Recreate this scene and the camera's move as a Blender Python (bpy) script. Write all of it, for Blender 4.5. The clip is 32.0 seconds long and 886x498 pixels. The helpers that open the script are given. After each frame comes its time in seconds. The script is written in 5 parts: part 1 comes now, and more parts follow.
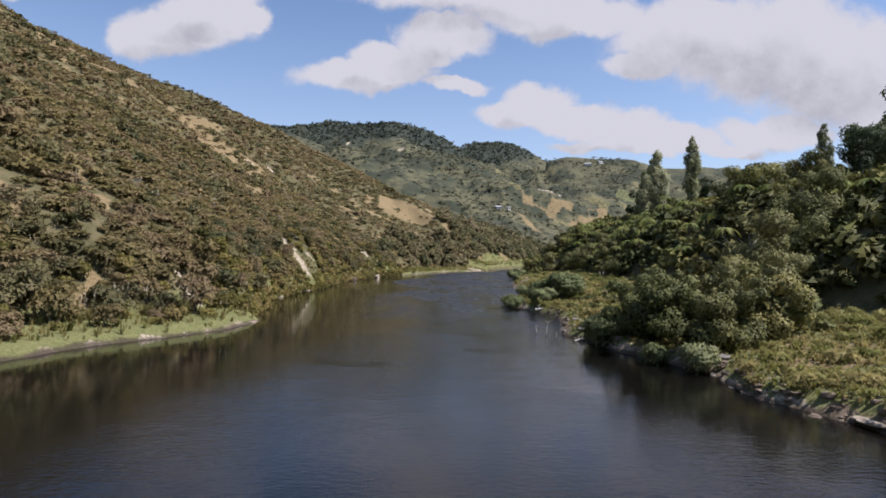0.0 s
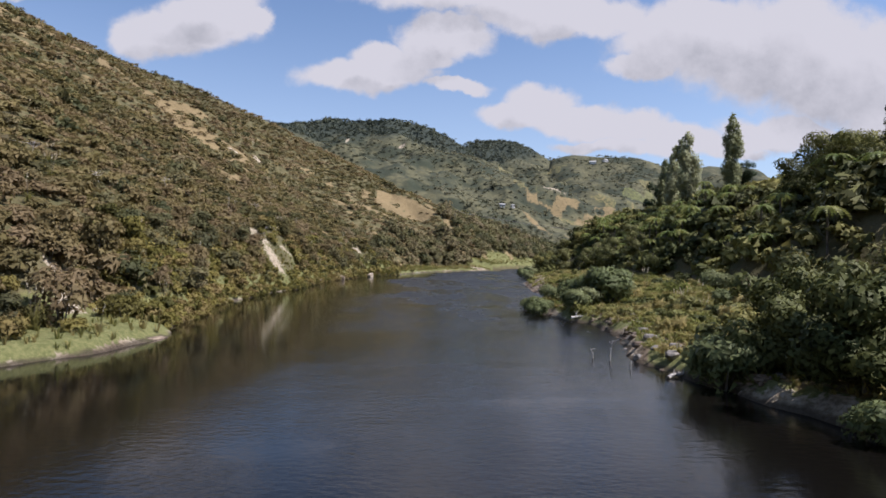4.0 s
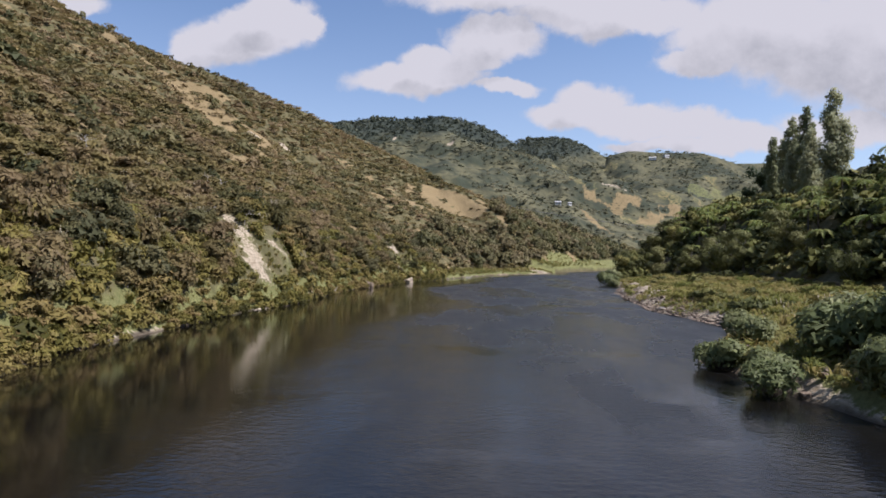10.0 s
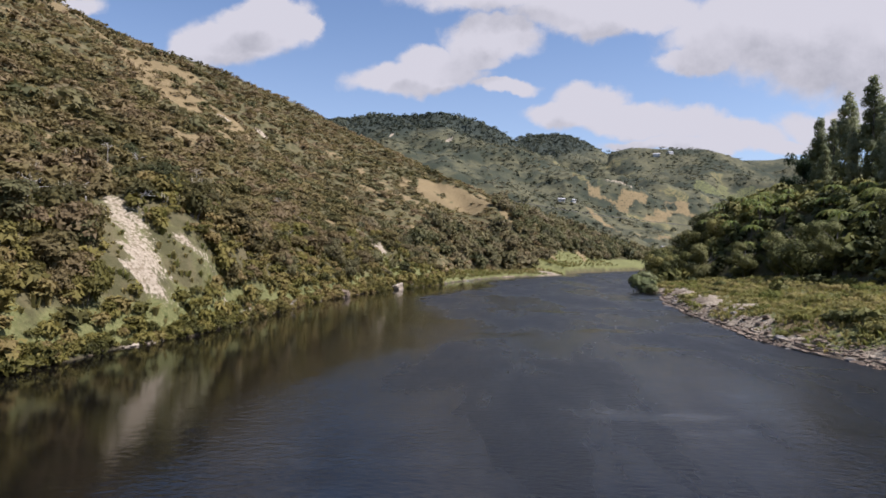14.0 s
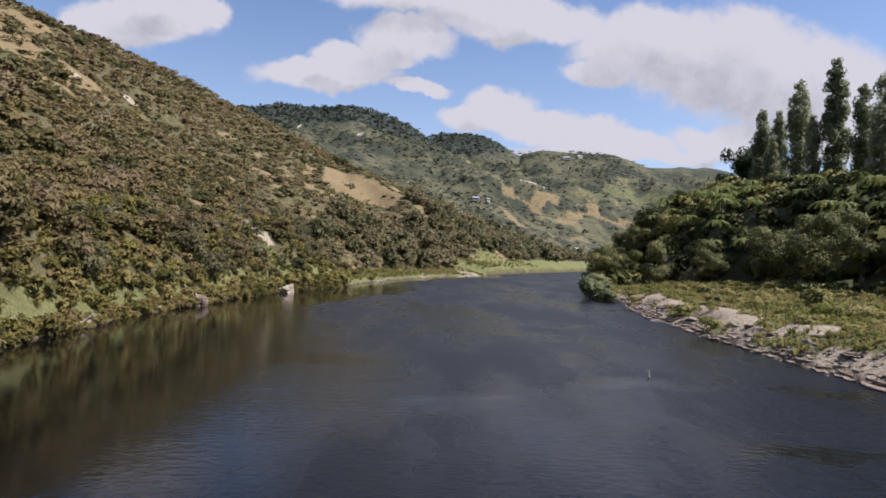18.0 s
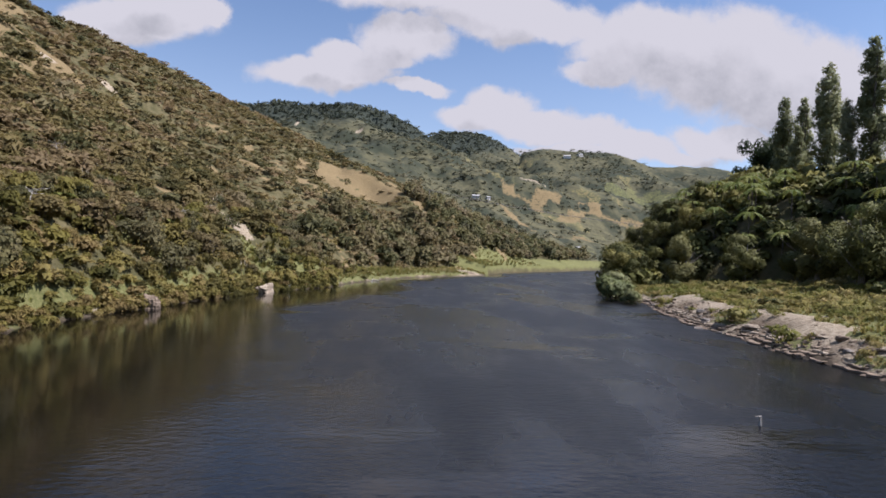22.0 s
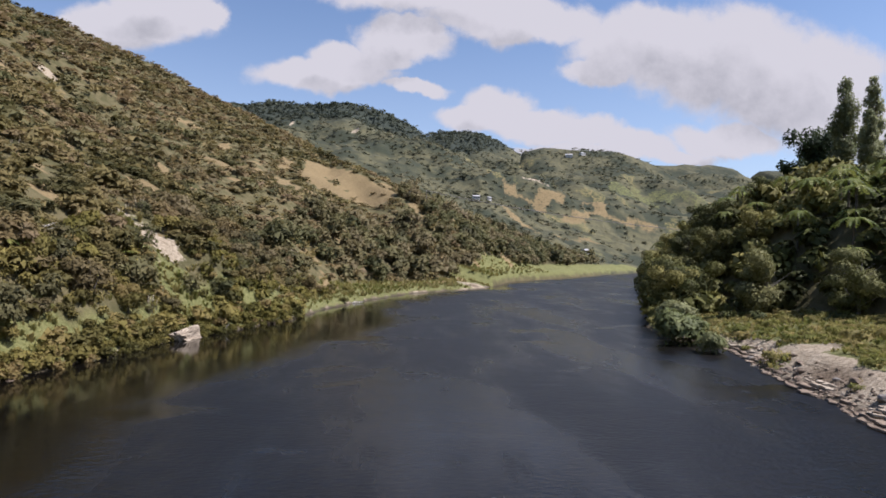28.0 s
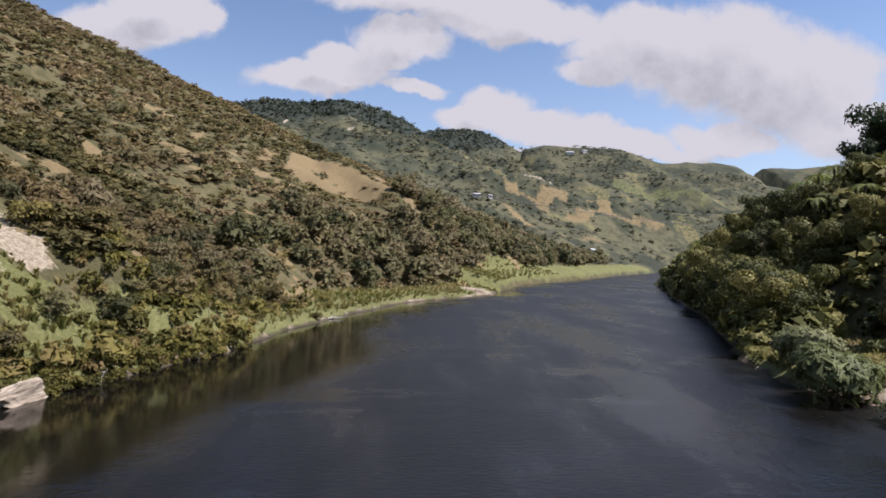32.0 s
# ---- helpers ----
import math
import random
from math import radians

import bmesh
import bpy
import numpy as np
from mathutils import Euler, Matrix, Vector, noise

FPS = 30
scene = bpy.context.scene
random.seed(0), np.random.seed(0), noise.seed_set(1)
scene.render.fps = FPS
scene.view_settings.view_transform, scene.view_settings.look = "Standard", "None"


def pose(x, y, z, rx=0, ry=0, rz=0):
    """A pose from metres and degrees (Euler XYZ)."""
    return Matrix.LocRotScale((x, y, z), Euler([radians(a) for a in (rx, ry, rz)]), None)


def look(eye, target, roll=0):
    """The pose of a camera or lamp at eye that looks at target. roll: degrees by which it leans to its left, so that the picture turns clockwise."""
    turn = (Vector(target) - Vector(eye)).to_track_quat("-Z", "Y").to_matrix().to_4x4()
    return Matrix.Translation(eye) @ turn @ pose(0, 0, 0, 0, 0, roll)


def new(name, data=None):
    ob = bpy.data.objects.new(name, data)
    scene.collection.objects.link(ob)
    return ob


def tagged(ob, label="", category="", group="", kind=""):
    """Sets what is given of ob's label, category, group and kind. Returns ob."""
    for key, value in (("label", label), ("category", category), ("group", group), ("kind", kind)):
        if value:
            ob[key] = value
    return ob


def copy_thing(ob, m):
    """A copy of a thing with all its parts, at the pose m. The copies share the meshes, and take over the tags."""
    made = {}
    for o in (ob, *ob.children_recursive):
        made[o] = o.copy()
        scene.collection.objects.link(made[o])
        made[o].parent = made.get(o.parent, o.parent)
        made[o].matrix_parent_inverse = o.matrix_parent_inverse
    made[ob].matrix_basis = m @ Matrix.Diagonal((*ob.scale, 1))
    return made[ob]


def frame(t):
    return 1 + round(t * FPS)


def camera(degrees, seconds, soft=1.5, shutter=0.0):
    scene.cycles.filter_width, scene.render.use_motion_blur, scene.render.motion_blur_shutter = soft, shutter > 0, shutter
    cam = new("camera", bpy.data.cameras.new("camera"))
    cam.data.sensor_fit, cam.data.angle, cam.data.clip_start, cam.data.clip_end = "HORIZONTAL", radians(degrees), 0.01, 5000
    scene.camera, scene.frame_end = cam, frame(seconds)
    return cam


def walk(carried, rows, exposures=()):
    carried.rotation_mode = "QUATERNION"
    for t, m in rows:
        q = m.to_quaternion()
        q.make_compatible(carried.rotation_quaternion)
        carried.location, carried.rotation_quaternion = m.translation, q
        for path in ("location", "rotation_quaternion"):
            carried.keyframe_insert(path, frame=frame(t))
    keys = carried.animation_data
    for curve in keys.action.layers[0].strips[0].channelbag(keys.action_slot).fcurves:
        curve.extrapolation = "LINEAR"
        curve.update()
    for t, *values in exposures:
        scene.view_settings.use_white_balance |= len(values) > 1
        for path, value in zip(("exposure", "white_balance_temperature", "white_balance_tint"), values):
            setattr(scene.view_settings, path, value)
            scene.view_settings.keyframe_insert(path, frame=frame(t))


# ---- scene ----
cam = camera(71.0, 32.0, 1.7)
PATH = [
    (0, (0.317, 1.711, 8.801), (0.305, 3.711, 8.823), 0.8),
    (0.5, (0.271, 4.43, 7.904), (0.26, 6.43, 7.925), 0.9),
    (1, (0.292, 7.493, 7.447), (0.279, 9.492, 7.466), 0.9),
    (1.5, (0.26, 10.7, 7.341), (0.245, 12.7, 7.361), 0.9),
    (2, (0.348, 14.021, 7.332), (0.331, 16.021, 7.354), 0.8),
    (2.5, (0.339, 17.413, 7.331), (0.321, 19.413, 7.353), 0.8),
    (3, (0.318, 21.025, 7.313), (0.3, 23.025, 7.336), 0.8),
    (3.5, (0.25, 24.802, 7.318), (0.233, 26.802, 7.342), 0.9),
    (5.5, (0.088, 39.789, 7.205), (0.068, 41.789, 7.229), 0.7),
    (6, (-0.087, 43.795, 7.132), (-0.132, 45.794, 7.158), 0.8),
    (6.5, (-0.42, 47.843, 7.139), (-0.584, 49.836, 7.162), 0.9),
    (7, (-0.765, 51.526, 7.078), (-0.939, 53.518, 7.101), 0.9),
    (7.5, (-1.076, 55.163, 7.069), (-1.25, 57.155, 7.093), 0.8),
    (8, (-1.409, 58.844, 7.053), (-1.582, 60.837, 7.077), 0.9),
    (8.5, (-1.705, 62.52, 7.021), (-1.879, 64.512, 7.046), 0.8),
    (9, (-1.948, 66.199, 6.963), (-2.123, 68.191, 6.989), 0.8),
    (9.5, (-2.214, 69.816, 6.927), (-2.39, 71.808, 6.954), 0.8),
    (10, (-2.473, 73.585, 6.913), (-2.649, 75.577, 6.941), 0.8),
    (10.5, (-2.667, 77.384, 6.879), (-2.844, 79.376, 6.907), 0.7),
    (11, (-2.805, 81.069, 6.886), (-2.982, 83.061, 6.915), 0.7),
    (11.5, (-2.999, 84.725, 6.95), (-3.176, 86.717, 6.979), 0.6),
    (12, (-3.191, 88.297, 6.948), (-3.37, 90.289, 6.977), 0.6),
    (12.5, (-3.317, 91.936, 6.96), (-3.496, 93.928, 6.99), 0.5),
    (13, (-3.591, 95.746, 7.051), (-3.77, 97.738, 7.081), 0.5),
    (13.5, (-3.919, 99.692, 7.126), (-4.097, 101.684, 7.155), 0.5),
    (15.5, (-6.932, 117.201, 7.003), (-7.01, 119.199, 7.025), 1.5),
    (16, (-7.049, 121.227, 6.797), (-7.03, 123.227, 6.822), 1.5),
    (16.5, (-6.857, 124.867, 6.588), (-6.751, 126.864, 6.617), 1.5),
    (17, (-6.679, 128.25, 6.495), (-6.564, 130.246, 6.525), 1.4),
    (17.5, (-6.594, 131.372, 6.443), (-6.478, 133.369, 6.473), 1.4),
    (18, (-6.351, 134.064, 6.388), (-6.235, 136.061, 6.419), 1.5),
    (18.5, (-6.202, 136.318, 6.422), (-6.085, 138.314, 6.452), 1.6),
    (19, (-6.058, 138.272, 6.314), (-5.942, 140.269, 6.345), 1.6),
    (19.5, (-5.901, 140.02, 6.174), (-5.785, 142.017, 6.205), 1.6),
    (20, (-5.82, 141.699, 6.05), (-5.703, 143.696, 6.081), 1.6),
    (20.5, (-5.798, 142.978, 5.989), (-5.679, 144.974, 6.019), 1.7),
    (21, (-5.711, 144.234, 5.878), (-5.593, 146.231, 5.908), 1.7),
    (21.5, (-5.653, 145.27, 5.835), (-5.535, 147.266, 5.866), 1.6),
    (22, (-5.626, 146.45, 5.809), (-5.508, 148.446, 5.839), 1.6),
    (22.5, (-5.47, 147.545, 5.824), (-5.351, 149.541, 5.853), 1.6),
    (23, (-5.421, 149.096, 6.026), (-5.302, 151.092, 6.056), 1.6),
    (23.5, (-5.316, 150.9, 6.36), (-5.196, 152.897, 6.389), 1.7),
    (24, (-5.182, 152.957, 6.595), (-5.061, 154.953, 6.624), 1.6),
    (24.5, (-5.049, 155.138, 6.698), (-4.927, 157.134, 6.728), 1.6),
    (25, (-4.979, 157.415, 6.946), (-4.857, 159.411, 6.975), 1.7),
    (25.5, (-4.95, 159.819, 7.456), (-4.827, 161.815, 7.483), 1.7),
    (27.5, (-3.938, 171.097, 8.963), (-3.818, 173.094, 8.993), 1.2),
    (28, (-3.691, 173.771, 8.861), (-3.573, 175.768, 8.893), 1.1),
    (28.5, (-3.602, 176.631, 8.926), (-3.483, 178.627, 8.957), 1.1),
    (29, (-3.525, 179.717, 8.981), (-3.404, 181.713, 9.012), 1.1),
    (29.5, (-3.342, 182.876, 9.025), (-3.221, 184.872, 9.057), 1.1),
    (30, (-3.211, 186.118, 9.067), (-3.089, 188.114, 9.099), 1.1),
    (30.5, (-3.079, 189.58, 9.13), (-2.957, 191.576, 9.162), 1.1),
    (31, (-2.945, 193.122, 9.16), (-2.822, 195.118, 9.192), 1.0),
    (31.5, (-2.776, 196.565, 9.273), (-2.653, 198.561, 9.305), 1.0),
    (32, (-2.515, 200.05, 9.226), (-2.393, 202.046, 9.259), 0.8),
]
walk(cam, [(t, look(eye, target, roll)) for t, eye, target, roll in PATH], [(0.0, 0.53, 6000, 19), (24.0, 0.54, 6020, 20), (32.0, 0.54, 6090, 20)])

# ---- light ----
SUN_DIR = Vector((0.61, -0.11, 0.86)).normalized()
sun = new("sun", bpy.data.lights.new("sun", "SUN"))
sun.data.energy, sun.data.angle, sun.data.color = 5.0, radians(0.6), (1.0, 0.96, 0.90)
sun.matrix_world = look((0, 0, 300), Vector((0, 0, 300)) - SUN_DIR)


class Nodes:
    """Short hand for node trees."""

    def __init__(self, tree):
        self.t = tree
        tree.nodes.clear()

    def add(self, kind, **kw):
        n = self.t.nodes.new(kind if kind[:4] == "Node" else "ShaderNode" + kind)
        for k, v in kw.items():
            if k == "op":
                n.operation = v
            elif k == "blend":
                n.blend_type = v
            elif k == "sky":
                n.sky_type = v
            else:
                self.put(n.inputs[int(k[1:])] if k[0] == "i" and k[1:].isdigit() else n.inputs[k], v)
        return n

    def put(self, socket, v):
        if isinstance(v, bpy.types.NodeSocket):
            self.t.links.new(v, socket)
        elif isinstance(v, bpy.types.Node):
            self.t.links.new(v.outputs[0], socket)
        else:
            socket.default_value = v

    def math(self, op, a, b=0.0):
        return self.add("Math", op=op, i0=a, i1=b).outputs[0]

    def vec(self, op, a, b=(0, 0, 0)):
        return self.add("VectorMath", op=op, i0=a, i1=b)

    def ramp(self, v, lo, hi, a=0.0, b=1.0):
        n = self.add("MapRange", i0=v, i1=lo, i2=hi, i3=a, i4=b)
        n.interpolation_type = "SMOOTHSTEP"
        return n.outputs[0]

    def noise(self, v, scale, detail=4.0, rough=0.55):
        return self.add("TexNoise", Vector=v, Scale=scale, Detail=detail, Roughness=rough).outputs[0]

    def mix(self, f, a, b, blend="MIX"):
        n = self.t.nodes.new("ShaderNodeMix")
        n.data_type, n.blend_type = "RGBA", blend
        self.put(n.inputs[0], f)
        self.put(n.inputs[6], a if not isinstance(a, tuple) else (*a, 1)[:4])
        self.put(n.inputs[7], b if not isinstance(b, tuple) else (*b, 1)[:4])
        return n.outputs[2]


# cloud banks as soft ellipses on the plane one unit ahead: across, up, half width, half height
BANKS = [(-0.428, 0.364, 0.116, 0.042), (-0.512, 0.35, 0.047, 0.033), (-0.39, 0.402, 0.077, 0.031), (-0.322, 0.376, 0.031, 0.025), (-0.75, 0.425, 0.073, 0.02),
         (-0.137, 0.295, 0.114, 0.029), (-0.105, 0.324, 0.056, 0.024), (-0.014, 0.358, 0.077, 0.036), (-0.05, 0.324, 0.055, 0.022), (0.008, 0.276, 0.05, 0.013),
         (0.144, 0.256, 0.055, 0.029), (0.104, 0.231, 0.066, 0.022), (0.201, 0.224, 0.086, 0.027), (0.28, 0.211, 0.082, 0.024), (0.374, 0.191, 0.086, 0.027), (0.263, 0.181, 0.1, 0.011),
         (0.173, 0.395, 0.165, 0.04), (0.03, 0.432, 0.173, 0.034), (0.389, 0.362, 0.136, 0.062), (0.309, 0.309, 0.06, 0.024), (0.515, 0.343, 0.191, 0.084), (0.646, 0.306, 0.173, 0.082),
         (0.532, 0.21, 0.1, 0.031), (0.45, 0.176, 0.055, 0.015), (0.774, 0.228, 0.146, 0.055)]


def cloud_group():
    g = bpy.data.node_groups.new("cloud_density", "ShaderNodeTree")
    g.interface.new_socket("Vector", in_out="INPUT", socket_type="NodeSocketVector")
    g.interface.new_socket("Density", in_out="OUTPUT", socket_type="NodeSocketFloat")
    n = Nodes(g)
    v = n.add("NodeGroupInput").outputs[0]
    warp = n.add("TexNoise", Vector=v, Scale=9.0, Detail=9.0, Roughness=0.6).outputs[1]
    w = n.vec("MULTIPLY_ADD", n.vec("SUBTRACT", warp, (0.5, 0.5, 0.5)).outputs[0], (0.085, 0.075, 0.0))
    n.put(w.inputs[2], v)
    total = None
    for x, z, a, b in BANKS:
        q = n.vec("MULTIPLY", n.vec("SUBTRACT", w.outputs[0], (x, z, 0)).outputs[0], (1 / a, 1 / b, 0))
        d = n.ramp(n.vec("LENGTH", q.outputs[0]).outputs[1], 0.35, 1.55, 1.0, 0.0)
        total = d if total is None else n.math("MAXIMUM", total, d)
    fine = n.noise(v, 17.0, 10.0, 0.66)
    total = n.math("ADD", total, n.math("MULTIPLY", n.math("SUBTRACT", fine, 0.5), 0.7))
    out = n.add("NodeGroupOutput")
    n.put(out.inputs[0], total)
    return g


def make_world():
    world = bpy.data.worlds.new("sky")
    scene.world = world
    world.use_nodes = True
    n = Nodes(world.node_tree)
    sky = n.add("TexSky", sky="NISHITA")
    sky.sun_disc = False
    sky.sun_elevation = math.asin(SUN_DIR.z)
    sky.sun_rotation = math.atan2(SUN_DIR.x, SUN_DIR.y)
    sky.air_density, sky.dust_density, sky.ozone_density = 1.0, 0.6, 2.0
    d = n.add("TexCoord").outputs[0]
    s = n.add("SeparateXYZ", Vector=d)
    ahead = n.math("MAXIMUM", s.outputs[1], 0.12)
    plane = n.add("CombineXYZ", X=n.math("DIVIDE", s.outputs[0], ahead), Y=n.math("DIVIDE", s.outputs[2], ahead)).outputs[0]
    group = cloud_group()
    dens, above = n.add("Group"), n.add("Group")
    for g, v in ((dens, plane), (above, n.vec("ADD", plane, (0.03, 0.05, 0)).outputs[0])):
        g.node_tree = group
        n.put(g.inputs[0], v)
    # loose cloud over the rest of the sky
    rest = n.ramp(n.noise(n.vec("MULTIPLY", d, (1, 1, 2.2)).outputs[0], 2.6, 6.0, 0.6), 0.61, 0.78)
    front = n.ramp(s.outputs[1], 0.45, 0.62)
    high = n.ramp(n.math("DIVIDE", s.outputs[2], ahead), 0.44, 0.6)
    front = n.math("MULTIPLY", front, n.math("SUBTRACT", 1.0, high))
    m1 = n.ramp(dens.outputs[0], 0.16, 0.68)
    mask = n.math("ADD", n.math("MULTIPLY", m1, front), n.math("MULTIPLY", rest, n.math("SUBTRACT", 1.0, front)))
    shade = n.ramp(above.outputs[0], 0.6, 1.32)
    soft = n.noise(plane, 7.0, 5.0, 0.6)
    shade = n.math("MULTIPLY", shade, n.ramp(soft, 0.3, 0.62, 0.25, 1.0))
    white = n.mix(shade, CLOUD_LIT, CLOUD_BASE)
    horizon = n.ramp(s.outputs[2], 0.0, 0.42, 0.4, 0.06)
    blue = n.mix(horizon, n.mix(1.0, sky.outputs[0], SKY_TINT, "MULTIPLY"), (6.5, 7.2, 8.0))
    col = n.mix(mask, blue, white)
    bg = n.add("Background", Color=col, Strength=SKY_STRENGTH)
    n.put(n.add("OutputWorld").inputs[0], bg)


SKY_STRENGTH = 0.082
CLOUD_LIT, CLOUD_BASE, SKY_TINT = (5.65, 5.56, 5.56), (3.3, 3.35, 3.5), (0.98, 1.08, 1.12)
make_world()


# ---- shape of the land ----
def hashed(ix, iy, seed):
    h = (ix * 374761393 + iy * 668265263 + seed * 974711) & 0x7FFFFFFF
    h = ((h ^ (h >> 13)) * 1274126177) & 0x7FFFFFFF
    return ((h ^ (h >> 16)) & 0xFFFF) / 65535.0


def value_noise(x, y, seed=0):
    ix, iy = np.floor(x).astype(np.int64), np.floor(y).astype(np.int64)
    fx, fy = x - ix, y - iy
    fx, fy = fx * fx * (3 - 2 * fx), fy * fy * (3 - 2 * fy)
    a, b = hashed(ix, iy, seed), hashed(ix + 1, iy, seed)
    c, d = hashed(ix, iy + 1, seed), hashed(ix + 1, iy + 1, seed)
    return (a * (1 - fx) + b * fx) * (1 - fy) + (c * (1 - fx) + d * fx) * fy - 0.5


def fbm(x, y, octaves=4, seed=0):
    total, k = 0.0, 1.0
    for i in range(octaves):
        total = total + k * value_noise(x, y, seed + i)
        x, y, k = x * 2.03 + 11.3, y * 2.03 + 5.7, k * 0.5
    return total


def smooth(v, lo, hi):
    v = np.clip((v - lo) / (hi - lo), 0, 1)
    return v * v * (3 - 2 * v)


LEFT_Y = [-300, 0, 51, 59, 66, 72, 83, 88, 102, 114, 150, 157, 200, 215, 240, 262, 278, 300, 330, 352, 362, 374, 380, 397, 421, 460, 572, 717, 900, 1300]
LEFT_X = [-45, -40, -35, -33, -28, -25, -23.5, -27, -29, -33, -33, -31.5, -33, -31, -27, -19, -17.5, -12, -3, 14, 21, 24, 26, 31, 38, 61, 122, 209, 400, 900]
RIGHT_Y = [-300, 0, 34, 42, 50, 67, 75, 86, 98, 104, 113, 118, 124, 131, 140, 150, 162, 190, 207, 226, 236, 246, 258, 294, 329, 400, 460, 572, 717, 900, 1300]
RIGHT_X = [45, 32, 23, 20, 20.5, 15, 14, 16.5, 17, 13, 12, 12, 15.5, 19, 21, 20.5, 18.5, 20.5, 22.5, 27, 29, 27, 30, 45, 57, 82, 104, 168, 262, 460, 960]
SHELF_Y = [-50, 30, 60, 72, 84, 95, 150, 200, 235, 262, 300, 350, 400, 430, 492, 570, 700]
SHELF_W = [9, 10, 10, 9, 7, 1.5, 0.6, 0.6, 1.5, 7, 12, 17, 34, 26, 50, 100, 140]
TERRACE_Y = [-50, 30, 70, 100, 150, 200, 240, 262, 280, 330]
TERRACE_W = [30, 28, 28, 28, 24, 24, 22, 11, 3, 0.5]
CREST_X = [-420, -290, -205, -130, -58, -30, 0, 40]
CREST_Y = [660, 610, 575, 530, 508, 484, 452, 415]
# crests of the range: a bushy main ridge, a knoll behind it, a farmed plateau and the hills beyond
RANGES = [[(-1500, 900, 380), (-700, 1040, 340), (-420, 1150, 270), (-345, 1160, 250), (-310, 1200, 252), (-312, 1250, 264), (-312, 1330, 284), (-265, 1358, 300), (-195, 1340, 291), (-122, 1315, 290), (-62, 1310, 279), (-38, 1300, 264), (12, 1270, 227), (70, 1090, 142)],
          [(-40, 1500, 240), (20, 1540, 277), (70, 1560, 294), (128, 1565, 298), (160, 1565, 293), (196, 1560, 274), (260, 1550, 250)],
          [(215, 1420, 230), (262, 1400, 235), (330, 1390, 234), (405, 1380, 229), (440, 1375, 218), (470, 1300, 170)],
          [(440, 1800, 272), (560, 1800, 275), (720, 1800, 276), (850, 1850, 285), (950, 1850, 270), (1700, 1700, 300)]]


def shores(y):
    wob = 0.9 * fbm(y * 0.16, y * 0 + 3, 3, 5)
    wob2 = 0.9 * fbm(y * 0.16, y * 0 + 9, 3, 8)
    return np.interp(y, LEFT_Y, LEFT_X) + wob, np.interp(y, RIGHT_Y, RIGHT_X) + wob2


def range_height(x, y):
    best, off = np.full(np.shape(x), -1e3), np.full(np.shape(x), 1e3)
    for line in RANGES:
        for (ax, ay, ah), (bx, by, bh) in zip(line, line[1:]):
            ux, uy = bx - ax, by - ay
            s = np.clip(((x - ax) * ux + (y - ay) * uy) / (ux * ux + uy * uy), 0, 1)
            d = np.hypot(x - ax - s * ux, y - ay - s * uy)
            h = ah + (bh - ah) * s - 0.40 * d + 0.00006 * d * d
            off = np.where(h > best, d, off)
            best = np.maximum(best, h)
    gully = fbm(x / 130, y / 130, 4, 21) - 0.4
    return best + (40 * gully * smooth(best, 20, 120) + 12 * (fbm(x / 34, y / 34, 3, 31) - 0.2) * smooth(best, 10, 80)) * smooth(off, 5, 140)


SPUR = [(-420, 600, 222), (-306, 535, 173), (-236, 560, 146), (-190, 525, 126), (-143, 522, 105), (-123, 505, 92), (-58, 519, 62), (-45, 490, 58), (-34, 470, 50), (-8, 432, 33), (6, 418, 22)]


def spur_height(x, y):
    """The high west ridge and the grassy spur in which it runs down to the river bend."""
    best = np.full(np.shape(x), -1e3)
    for (ax, ay, ah), (bx, by, bh) in zip(SPUR, SPUR[1:]):
        ux, uy = bx - ax, by - ay
        s = np.clip(((x - ax) * ux + (y - ay) * uy) / (ux * ux + uy * uy), 0, 1)
        best = np.maximum(best, ah + (bh - ah) * s - 0.5 * np.hypot(x - ax - s * ux, y - ay - s * uy))
    return best - 2 + 3 * fbm(x / 20, y / 20, 3, 23)


